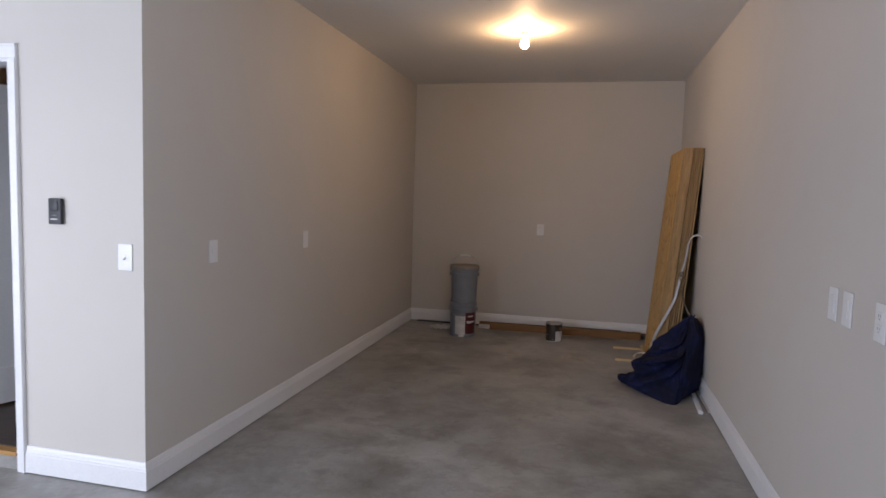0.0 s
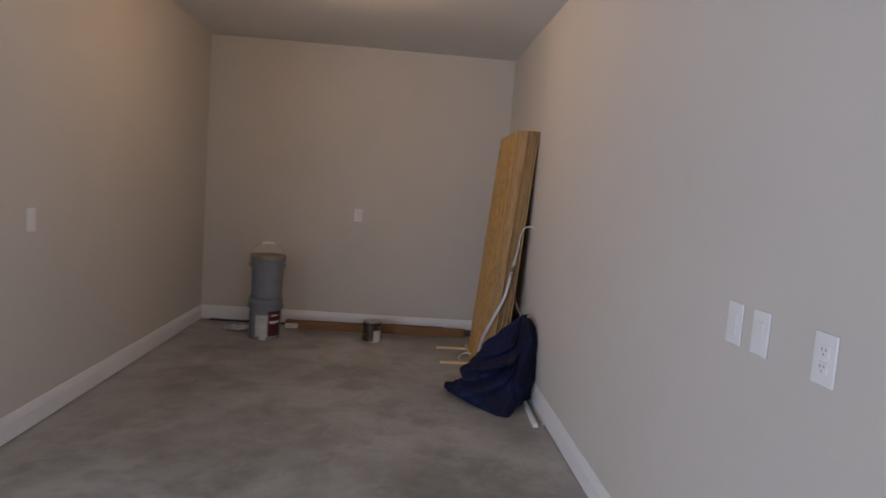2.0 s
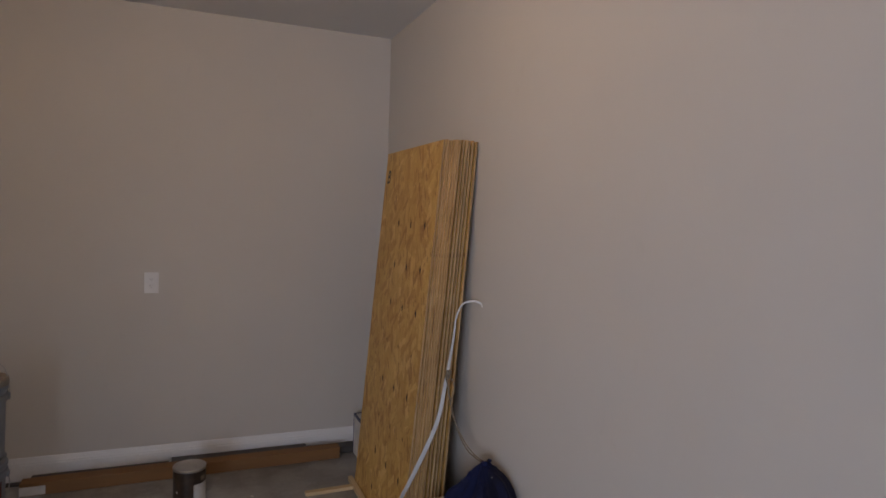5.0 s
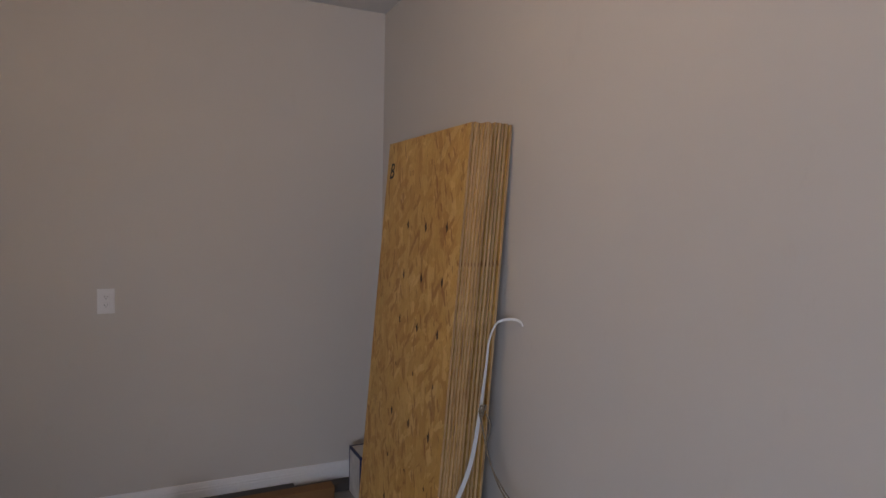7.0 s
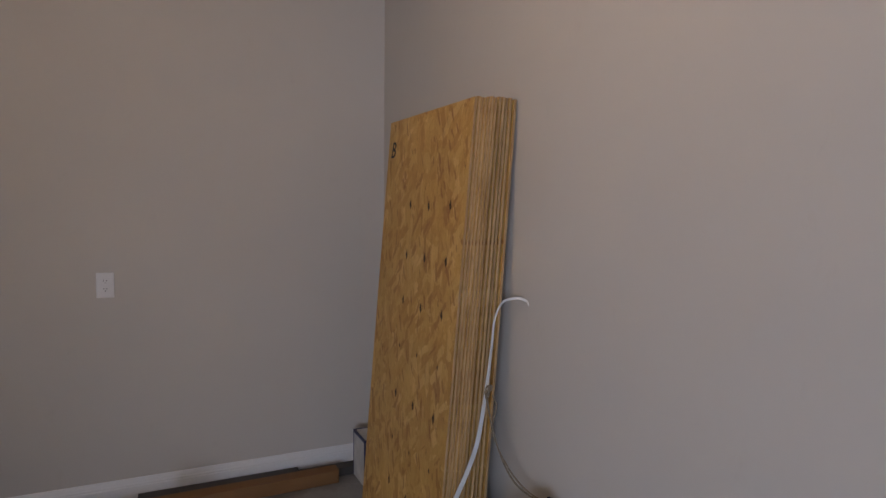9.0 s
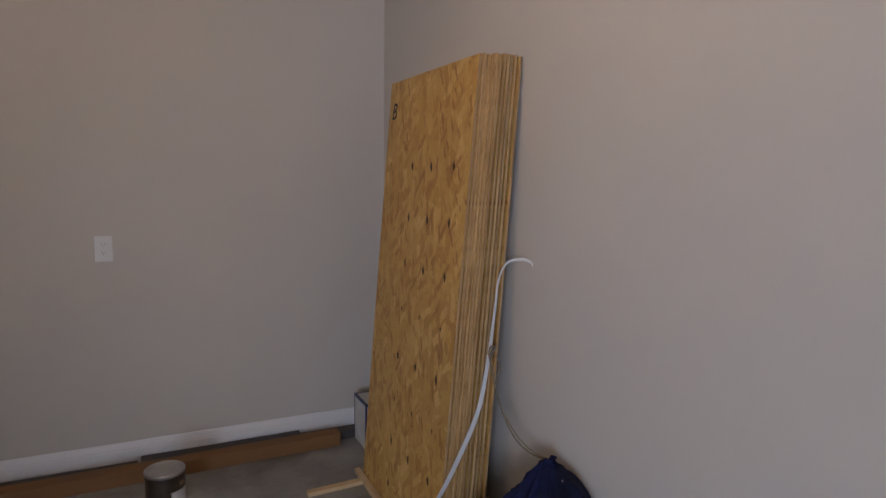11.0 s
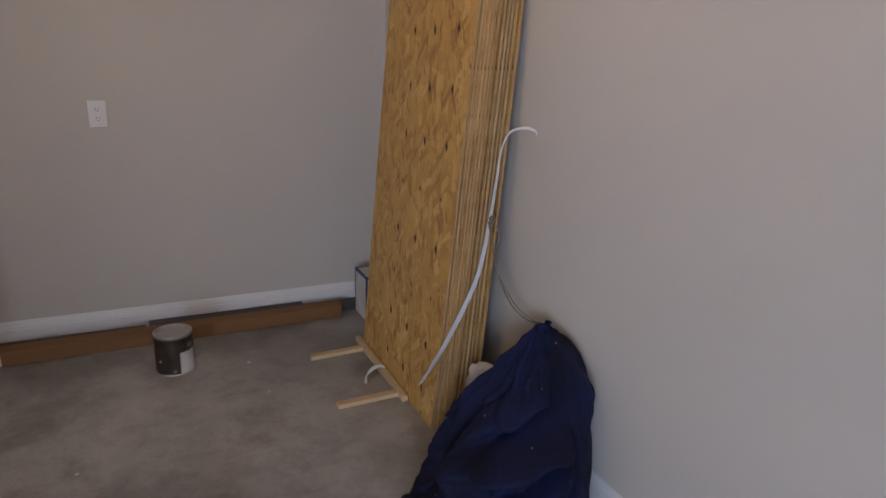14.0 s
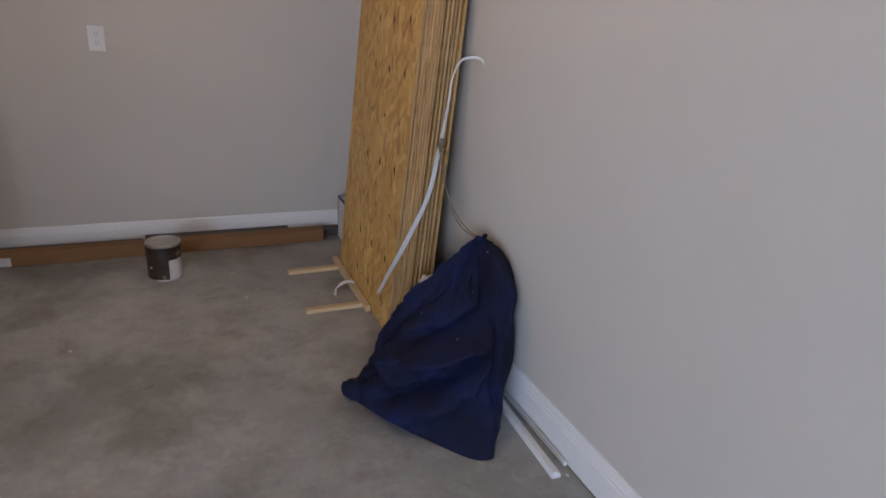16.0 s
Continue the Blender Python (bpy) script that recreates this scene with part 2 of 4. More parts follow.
def osb_mat():
    """Oriented strand board: broad overlapping flakes, most of them along the sheet, a few dark ones and bark pits."""
    m, nt, p = material("strand_board")
    info = nt.nodes.new("ShaderNodeObjectInfo")
    warp = node(nt, "ShaderNodeTexNoise", Scale=9, Detail=3, Roughness=0.6)
    nt.links.new(coords(nt), warp.inputs["Vector"])

    def flakes(ang, scale, stretch, offset, bend):
        """Cells of one layer of flakes: colour channels are random to each flake."""
        add = nt.nodes.new("ShaderNodeVectorMath")
        add.operation = "MULTIPLY_ADD"
        add.inputs[1].default_value = (bend, bend, bend)
        nt.links.new(warp.outputs["Color"], add.inputs[0])
        nt.links.new(coords(nt, False, (1, 1, 1), (ang, 0, 0)), add.inputs[2])
        mp = nt.nodes.new("ShaderNodeMapping")
        mp.inputs["Scale"].default_value, mp.inputs["Location"].default_value = stretch, (offset * 3.1, offset * 1.7, offset * 2.3)
        nt.links.new(add.outputs["Vector"], mp.inputs["Vector"])
        vo = node(nt, "ShaderNodeTexVoronoi", Scale=scale, Randomness=1.0)
        vo.distance = "CHEBYCHEV"
        nt.links.new(mp.outputs["Vector"], vo.inputs["Vector"])
        sep = nt.nodes.new("ShaderNodeSeparateColor")
        nt.links.new(vo.outputs["Color"], sep.inputs["Color"])
        return sep.outputs

    tone = hgt = None
    layers = ((0.06, 7, (1, 3.6, 0.95)), (-0.35, 8.5, (1, 3.2, 0.95)), (0.55, 8, (1, 3.2, 1.0)), (-0.12, 10, (1, 3.6, 1.0)), (1.05, 10, (1, 2.8, 1.0)), (0.28, 6.5, (1, 3.8, 0.9)), (-0.8, 11, (1, 3.0, 1.1)))
    for i, (ang, sc, st) in enumerate(layers):
        cell = flakes(ang, sc, st, i + 1, 0.028)
        grain = noise_tex(nt, coords(nt, False, (1, 11, 1.3), (ang, 0, 0)), 15, 7, 0.72, 0.5)
        flake = ramp(nt, cell["Red"], [(0.0, (0.445, 0.246, 0.064)), (0.2, (0.520, 0.308, 0.082)), (0.5, (0.555, 0.343, 0.098)), (0.85, (0.60, 0.382, 0.122)), (1.0, (0.67, 0.450, 0.172))])
        flake = mixed(nt, 0.75, flake, ramp(nt, grain, [(0.30, (0.55, 0.46, 0.36)), (0.43, (0.92, 0.90, 0.87)), (0.52, (1.0, 1.0, 1.0)), (0.7, (1.20, 1.20, 1.18))]), "MULTIPLY")
        if tone is None:
            tone, hgt = flake, cell["Blue"]
        else:
            pick = ramp(nt, cell["Green"], [(0.62, (0, 0, 0)), (0.66, (1, 1, 1))])
            tone = mixed(nt, pick, tone, flake)
            hgt = mixed(nt, pick, hgt, cell["Blue"])
    for ang, sc, st, off, share, dark in ((0.15, 13, (1, 4.4, 1.0), 11, 0.958, (0.34, 0.165, 0.042)), (-0.7, 13, (1, 4.0, 1.0), 12, 0.958, (0.36, 0.180, 0.047)), (0.45, 16, (1, 6.0, 1.1), 14, 0.955, (0.30, 0.135, 0.036)), (0.30, 30, (1, 5.0, 1.2), 13, 0.985, (0.17, 0.075, 0.026))):
        cell = flakes(ang, sc, st, off, 0.035)
        tone = mixed(nt, ramp(nt, cell["Green"], [(share, (0, 0, 0)), (share + 0.015, (0.8, 0.8, 0.8))]), tone, dark)
    broad = noise_tex(nt, coords(nt), 2.6, 5)
    tone = mixed(nt, 0.7, tone, ramp(nt, broad, [(0.3, (0.84, 0.80, 0.74)), (0.7, (1.06, 1.06, 1.06))]), "MULTIPLY")
    strand = noise_tex(nt, coords(nt, False, (1, 2.6, 0.6), (0.08, 0, 0)), 14, 7, 0.68, 1.0)
    tone = mixed(nt, 0.65, tone, ramp(nt, strand, [(0.24, (0.50, 0.42, 0.32)), (0.33, (0.95, 0.93, 0.90)), (0.62, (1.10, 1.10, 1.09))]), "MULTIPLY")
    tone = mixed(nt, 0.5, tone, ramp(nt, info.outputs["Random"], [(0, (0.88, 0.86, 0.84)), (1, (1.05, 1.05, 1.04))]), "MULTIPLY")
    nt.links.new(tone, p.inputs["Base Color"])
    p.inputs["Roughness"].default_value = 0.55
    b1 = node(nt, "ShaderNodeBump", Strength=0.25, Distance=0.0008)
    nt.links.new(strand, b1.inputs["Height"])
    bump(nt, p, hgt, 0.3, 0.001, b1)
    return m


def osb_edge_mat():
    """The sawn edge of a strand board: thin layers end on, different on every sheet."""
    m, nt, p = material("strand_board_edge")
    info = nt.nodes.new("ShaderNodeObjectInfo")

    def streaks(scale, rough):
        add = nt.nodes.new("ShaderNodeVectorMath")
        add.operation = "MULTIPLY_ADD"
        add.inputs[0].default_value = (97.0, 41.0, 63.0)
        nt.links.new(info.outputs["Random"], add.inputs[1])
        nt.links.new(coords(nt, False, scale, (0.6, 0.4, 0.8)), add.inputs[2])
        return noise_tex(nt, add.outputs["Vector"], 1.0, 5, rough)

    lay, coarse = streaks((150, 20, 5), 0.6), streaks((60, 15, 14), 0.6)
    tone = ramp(nt, lay, [(0.30, (0.17, 0.095, 0.040)), (0.42, (0.35, 0.220, 0.100)), (0.55, (0.42, 0.278, 0.138)), (0.7, (0.52, 0.36, 0.195))])
    tone = mixed(nt, 0.7, tone, ramp(nt, coarse, [(0.32, (0.62, 0.56, 0.50)), (0.46, (0.97, 0.96, 0.95)), (0.7, (1.06, 1.06, 1.05))]), "MULTIPLY")
    tone = mixed(nt, 0.7, tone, ramp(nt, info.outputs["Random"], [(0, (0.80, 0.76, 0.70)), (1, (1.08, 1.06, 1.02))]), "MULTIPLY")
    nt.links.new(tone, p.inputs["Base Color"])
    p.inputs["Roughness"].default_value = 0.78
    bump(nt, p, lay, 0.4, 0.001)
    return m


def wood_mat(name, light, dark, axis=(2, 30, 30), rough=0.5):
    m, nt, p = material(name)
    g = noise_tex(nt, coords(nt, False, axis), 2.0, 6, 0.6, 0.5)
    tone = ramp(nt, g, [(0.3, dark), (0.65, light)])
    tone = mixed(nt, 0.5, tone, ramp(nt, noise_tex(nt, coords(nt), 7, 4), [(0.3, (0.8, 0.78, 0.74)), (0.7, (1.05, 1.05, 1.05))]), "MULTIPLY")
    nt.links.new(tone, p.inputs["Base Color"])
    p.inputs["Roughness"].default_value = rough
    bump(nt, p, g, 0.15, 0.0008)
    return m


def fabric_mat():
    """Worn navy canvas with lint and paint specks."""
    m, nt, p = material("navy_canvas")
    v = coords(nt)
    worn = noise_tex(nt, v, 3.2, 6, 0.62, 0.4)
    tone = ramp(nt, worn, [(0.34, (0.0046, 0.0056, 0.018)), (0.5, (0.0058, 0.0086, 0.036)), (0.66, (0.0078, 0.0132, 0.066))])
    dust = noise_tex(nt, coords(nt, False, (1, 1, 1.6)), 16, 9, 0.8)
    tone = mixed(nt, ramp(nt, dust, [(0.60, (0, 0, 0)), (0.80, (0.45, 0.45, 0.45))]), tone, (0.035, 0.042, 0.07))
    sp = node(nt, "ShaderNodeTexVoronoi", Scale=17)
    nt.links.new(v, sp.inputs["Vector"])
    sep = nt.nodes.new("ShaderNodeSeparateColor")
    nt.links.new(sp.outputs["Color"], sep.inputs["Color"])
    few = nt.nodes.new("ShaderNodeMath")
    few.operation = "MULTIPLY"
    nt.links.new(ramp(nt, sp.outputs["Distance"], [(0.04, (1, 1, 1)), (0.075, (0, 0, 0))]), few.inputs[0])
    nt.links.new(ramp(nt, sep.outputs["Red"], [(0.72, (0, 0, 0)), (0.74, (1, 1, 1))]), few.inputs[1])
    tone = mixed(nt, few.outputs["Value"], tone, (0.2, 0.2, 0.22))
    nt.links.new(tone, p.inputs["Base Color"])
    p.inputs["Roughness"].default_value = 0.85
    p.inputs["Specular IOR Level"].default_value = 0.22
    b1 = node(nt, "ShaderNodeBump", Strength=0.25, Distance=0.0006)
    nt.links.new(noise_tex(nt, v, 420, 2), b1.inputs["Height"])
    bump(nt, p, noise_tex(nt, coords(nt, False, (1, 1, 0.6)), 15, 6, 0.6, 1.2), 0.6, 0.008, b1)
    return m


def glow_mat(name, colour, strength):
    m, nt, p = material(name)
    p.inputs["Base Color"].default_value = (0.9, 0.88, 0.82, 1)
    p.inputs["Emission Color"].default_value = (*colour, 1)
    p.inputs["Emission Strength"].default_value = strength
    return m


PAINT = wall_paint("greige_wall_paint", (0.52, 0.492, 0.455), (0.54, 0.512, 0.475))
CEIL = wall_paint("white_ceiling_paint", (0.70, 0.69, 0.675), (0.73, 0.72, 0.70))
TRIM = surface("white_trim_paint", (0.71, 0.715, 0.725), (0.745, 0.745, 0.745), (0.3, 0.42), 3, 90, 0.05, world_space=True)
CONCRETE = concrete_mat()
OSB, OSB_EDGE = osb_mat(), osb_edge_mat()
PLASTIC = surface("white_plastic", (0.69, 0.69, 0.69), (0.73, 0.73, 0.73), (0.28, 0.36), 8, 200, 0.03)
DARK_SLOT = surface("dark_slot", (0.02, 0.02, 0.02), (0.03, 0.03, 0.03), relief=0)
BLACK_PLASTIC = surface("black_plastic", (0.010, 0.011, 0.015), (0.016, 0.017, 0.022), (0.4, 0.55), 8, 200, 0.05)
GREY_PLASTIC = surface("grey_bucket_plastic", (0.165, 0.182, 0.21), (0.215, 0.235, 0.265), (0.42, 0.6), 5, 160, 0.1)
LID_PLASTIC = surface("dusty_grey_lid", (0.19, 0.17, 0.145), (0.28, 0.25, 0.215), (0.5, 0.7), 9, 90, 0.15)
PAPER = surface("soiled_white_paper", (0.50, 0.49, 0.47), (0.64, 0.63, 0.61), (0.7, 0.8), 14, 90, 0.2)
RED_INK = surface("dark_red_label", (0.055, 0.006, 0.010), (0.095, 0.009, 0.013), (0.4, 0.55), 20, 100, 0.05)
STEEL = surface("bare_steel", (0.50, 0.49, 0.47), (0.62, 0.61, 0.58), (0.42, 0.58), 25, 200, 0.15, metal=1.0)
WIRE = surface("galvanised_wire", (0.35, 0.35, 0.35), (0.45, 0.45, 0.45), (0.35, 0.5), metal=1.0, relief=0)
CAN_LABEL = surface("brown_can_label", (0.022, 0.014, 0.009), (0.045, 0.028, 0.017), (0.3, 0.45), 30, 150, 0.05)
CAN_TAN = surface("tan_can_print", (0.15, 0.105, 0.065), (0.22, 0.16, 0.10), (0.35, 0.45), 60, 150, 0.05)
CARD = surface("brown_cardboard", (0.180, 0.085, 0.026), (0.222, 0.108, 0.036), (0.6, 0.75), 5, 150, 0.15, stretch=(0.4, 2, 2))
DARK_BOARD = surface("charcoal_board", (0.045, 0.042, 0.042), (0.065, 0.06, 0.058), (0.6, 0.75), 6, 120, 0.2)
PINE = wood_mat("pale_pine", (0.62, 0.48, 0.29), (0.52, 0.37, 0.20), (3, 40, 40), 0.6)
OAK = wood_mat("oiled_oak", (0.42, 0.22, 0.06), (0.30, 0.145, 0.04), (2, 40, 40), 0.4)
DARK_WOOD = wood_mat("dark_floor_board", (0.055, 0.032, 0.022), (0.03, 0.018, 0.013), (24, 2, 24), 0.35)
VINYL = surface("white_vinyl", (0.72, 0.72, 0.71), (0.80, 0.80, 0.80), (0.35, 0.5), 12, 150, 0.06)
CORD = surface("dusty_cord", (0.16, 0.125, 0.085), (0.24, 0.19, 0.13), (0.8, 0.9), 60, 400, 0.5)
CANVAS = fabric_mat()
BLUE_PRINT = surface("blue_carton_print", (0.012, 0.020, 0.085), (0.018, 0.028, 0.11), (0.4, 0.5), 20, 100, 0.05)
BURLAP = surface("pale_wrapped_roll", (0.55, 0.54, 0.52), (0.72, 0.71, 0.69), (0.5, 0.8), 30, 120, 0.5, 0.002)
BARK = surface("dark_bark_fleck", (0.022, 0.011, 0.006), (0.04, 0.02, 0.01), (0.6, 0.7), relief=0)
INK = surface("black_marker", (0.010, 0.009, 0.009), (0.018, 0.016, 0.015), (0.5, 0.6), relief=0)
ASPHALT = surface("driveway_concrete", (0.30, 0.29, 0.28), (0.36, 0.35, 0.33), (0.8, 0.9), 2, 60, 0.3, world_space=True)
GLASS = surface("clear_glass", (0.98, 0.98, 0.98), (1, 1, 1), (0.0, 0.02), relief=0)
GLASS.node_tree.nodes["Principled BSDF"].inputs["Transmission Weight"].default_value = 1.0
BULB = glow_mat("lit_bulb", (1.0, 0.66, 0.32), 450)
ROOM_LAMP = glow_mat("lit_lens", (1.0, 0.74, 0.42), 300)


# ---- setting ----
def slab(name, label, category, mat, boxes, tilt=False):
    bm = bmesh.new()
    for b in boxes:
        box(bm, *b)
    if tilt:
        for v in bm.verts:
            v.co.z += zf(v.co.y)
    return tagged(mesh_ob(name, bm, mat), label, category, kind="structure")


DX0, DX1, DTOP, STEP = -1.57, -0.732, 2.053, 0.10     # doorway to the house
T = 0.12
slab("floor", "smooth grey trowelled concrete garage slab with dark mottling", "floor", CONCRETE, [(GX - T, GY - T, -0.15, X1 + T, Y1 + T, 0)], True)
slab("ceiling", "flat white painted ceiling", "ceiling", CEIL, [(GX - T, GY - T, H, X1 + T, Y1 + T, H + 0.12)])
WY0, WY1, WZ0, WZ1 = -3.4, -1.2, 0.9, 2.1             # unseen window added for the fill lamp
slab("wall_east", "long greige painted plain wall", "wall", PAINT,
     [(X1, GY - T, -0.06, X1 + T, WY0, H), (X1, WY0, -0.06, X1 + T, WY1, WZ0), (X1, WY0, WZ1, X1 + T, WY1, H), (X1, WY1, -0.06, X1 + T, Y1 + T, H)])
slab("wall_north", "greige painted end wall of the alcove", "wall", PAINT, [(-T, Y1, -0.06, X1, Y1 + T, H)])
slab("wall_alcove_west", "greige painted side wall of the alcove", "wall", PAINT, [(-T, T, -0.06, 0, Y1, H)])
slab("wall_house_north", "warm painted far wall of the house", "wall", PAINT, [(GX, Y1, -0.06, -T, Y1 + T, H)])
slab("wall_house", "greige painted wall with a doorway to the house", "wall", PAINT,
     [(GX, 0, -0.06, DX0, T, H), (DX0, 0, DTOP, DX1, T, H), (DX1, 0, -0.06, 0, T, H)])
slab("wall_west", "plain painted far side wall of the garage", "wall", PAINT, [(GX - T, GY - T, -0.06, GX, Y1 + T, H)])
OX0, OX1, OH = -4.9, -0.6, 2.15
slab("wall_south", "painted wall around the open garage door", "wall", PAINT,
     [(GX, GY - T, -0.1, OX0, GY, H), (OX0, GY - T, OH, OX1, GY, H), (OX1, GY - T, -0.1, X1, GY, H)])
slab("ground", "pale concrete driveway and ground outside", "ground", ASPHALT, [(-600, -600, -0.4, 600, 600, -0.08)])
slab("trim_garage_door", "white painted garage door jamb", "trim", TRIM,
     [(OX0, GY - T - 0.02, -0.06, OX0 + 0.03, GY + 0.012, OH), (OX1 - 0.03, GY - T - 0.02, -0.06, OX1, GY + 0.012, OH), (OX0 + 0.03, GY - T - 0.02, OH - 0.03, OX1 - 0.03, GY + 0.012, OH)])
# the room beyond the doorway
slab("floor_house", "dark stained wooden floor of the house", "floor", DARK_WOOD, [(GX, T, 0.04, -T, Y1, STEP)])


def baseboard(name, p0, p1, nrm, m0=0.0, m1=0.0):
    """A moulded board along p0-p1 on the wall with outward normal nrm; m0, m1 mitre its ends."""
    prof = [(0.0005, 0.006), (0.016, 0.006), (0.016, 0.098), (0.0135, 0.102), (0.0135, 0.110), (0.0105, 0.116), (0.0085, 0.128), (0.0055, 0.138), (0.0005, 0.140)]
    p0, p1, nrm = Vector(p0), Vector(p1), Vector(nrm)
    d = (p1 - p0).normalized()
    bm = bmesh.new()
    rows = []
    for p, s in ((p0, m0), (p1, m1)):
        rows.append([bm.verts.new(p + nrm * a + d * (s * a) + Vector((0, 0, z + zf((p + d * (s * a)).y)))) for a, z in prof])
    n = len(prof)
    for i in range(n):
        bm.faces.new((rows[0][i], rows[0][(i + 1) % n], rows[1][(i + 1) % n], rows[1][i]))
    bm.faces.new(rows[0])
    bm.faces.new(rows[1][::-1])
    bmesh.ops.recalc_face_normals(bm, faces=bm.faces)
    return tagged(mesh_ob(name, bm, TRIM), "tall white moulded baseboard along the wall", "baseboard", kind="structure")


baseboard("baseboard_west", (0, 0, 0), (0, Y1, 0), (1, 0, 0), -1, -1)
baseboard("baseboard_north", (0, Y1, 0), (X1, Y1, 0), (0, -1, 0), 1, -1)
baseboard("baseboard_east", (X1, GY, 0), (X1, Y1, 0), (-1, 0, 0), 0, -1)
baseboard("baseboard_house", (DX1 + 0.042, 0, 0), (0, 0, 0), (0, -1, 0), 0, 1)
baseboard("baseboard_house_far", (GX, 0, 0), (DX0 - 0.042, 0, 0), (0, -1, 0), 0, 0)


def doorway():
    d = thing("door_1", "white painted door frame with the panelled door standing open", "door", kind="structure")
    bm = bmesh.new()
    for x0, x1 in ((DX0, DX0 + 0.018), (DX1 - 0.018, DX1)):
        box(bm, x0, -0.002, 0.0, x1, T + 0.002, DTOP - 0.018)
    box(bm, DX0, -0.002, DTOP - 0.018, DX1, T + 0.002, DTOP)
    part("jamb", bm, TRIM, d)
    for k, (x0, x1) in enumerate(((DX0 - 0.042, DX0 + 0.006), (DX1 - 0.006, DX1 + 0.042))):
        bm = rbox(x0, -0.017, 0.0, x1, 0, DTOP - 0.006, 0.003)
        xo = (x0, x0 + 0.012) if k == 0 else (x1 - 0.012, x1)
        box(bm, xo[0], -0.022, 0.0, xo[1], -0.0172, DTOP - 0.006)
        part("casing", bm, TRIM, d)
    bm = rbox(DX0 - 0.042, -0.017, DTOP - 0.006, DX1 + 0.042, 0, DTOP + 0.062, 0.003)
    box(bm, DX0 - 0.042, -0.022, DTOP + 0.050, DX1 + 0.042, -0.0172, DTOP + 0.062)
    part("casing", bm, TRIM, d)
    part("riser", rbox(DX0 + 0.018, 0.004, -0.02, DX1 - 0.018, 0.045, 0.0748, 0.002), CONCRETE, d, "grey concrete step below the threshold")
    part("threshold", rbox(DX0 + 0.018, -0.012, 0.075, DX1 - 0.018, 0.045, 0.098, 0.004), OAK, d, "oiled oak threshold")
    part("sill", rbox(DX0 + 0.018, 0.0455, 0.05, DX1 - 0.018, T - 0.001, STEP, 0.001), DARK_WOOD, d, "dark stained wooden sill")
    # leaf, hinged on the far jamb and swung into the house
    w, h, th = 0.80, 1.92, 0.04
    bm = bmesh.new()
    box(bm, 0, 0.012, 0, w, 0.028, h)
    for x0, x1, z0, z1 in ((0, 0.11, 0, h), (w - 0.11, w, 0, h), (0.11, w - 0.11, 0, 0.22), (0.11, w - 0.11, 0.72, 0.88), (0.11, w - 0.11, h - 0.12, h)):
        box(bm, x0, 0, z0, x1, th, z1)
    leaf = part("leaf", bm, TRIM, d, "white panelled door leaf")
    leaf.matrix_local = pose(DX0 + 0.03, T + 0.02, STEP + 0.012, 0, 0, 72)
    knob = part("knob", lathe([(0.0, 0.0), (0.03, 0.0), (0.032, 0.006), (0.012, 0.012), (0.012, 0.035), (0.026, 0.045), (0.028, 0.058), (0.018, 0.068), (0, 0.07)], 24), STEEL, leaf, "", True)
    knob.matrix_local = pose(w - 0.07, 0.0, 0.9, 90, 0, 0)
    return d


doorway()


# unseen window, made up so that the fill lamp has an opening
def fill_window():
    o = thing("unseen_window_1", "white framed fixed window, unseen, added to the garage side wall for fill light", "window", kind="structure")
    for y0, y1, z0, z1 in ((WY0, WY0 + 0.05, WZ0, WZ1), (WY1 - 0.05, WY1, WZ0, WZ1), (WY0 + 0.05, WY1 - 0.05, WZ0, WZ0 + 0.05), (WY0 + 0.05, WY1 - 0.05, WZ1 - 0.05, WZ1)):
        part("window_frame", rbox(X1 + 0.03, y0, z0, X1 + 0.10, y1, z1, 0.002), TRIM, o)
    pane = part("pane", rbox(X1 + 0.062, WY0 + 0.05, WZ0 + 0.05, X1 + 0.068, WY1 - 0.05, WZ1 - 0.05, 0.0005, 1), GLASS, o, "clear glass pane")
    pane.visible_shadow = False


fill_window()


def house_lamp():
    o = thing("ceiling_light", "small lit recessed ceiling light in the house", "ceiling light", pose(-4.14, 3.0, H))
    part("trim_ring", lathe([(0.06, -0.001), (0.085, -0.001), (0.088, -0.006), (0.07, -0.012), (0.06, -0.006)], 32), PLASTIC, o, "", True)
    part("lens", lathe([(0, -0.004), (0.06, -0.004)], 32), ROOM_LAMP, o)


house_lamp()


# ---- fixtures ----
def bulb_holder():
    o = thing("bare_bulb_light", "lit bare bulb in a white keyless ceiling lampholder", "ceiling light", pose(1.46, 2.36, H))
    part("base", lathe([(0.0, -0.001), (0.058, -0.001), (0.060, -0.006), (0.056, -0.014), (0.036, -0.022), (0.030, -0.045), (0.024, -0.050), (0.0, -0.050)], 40), PLASTIC, o, "", True)
    part("bulb", lathe([(0.013, -0.0505), (0.015, -0.065), (0.024, -0.080), (0.0300, -0.098), (0.030, -0.112), (0.024, -0.130), (0.013, -0.140), (0, -0.143)], 32), BULB, o, "glowing warm bulb", True)


bulb_holder()


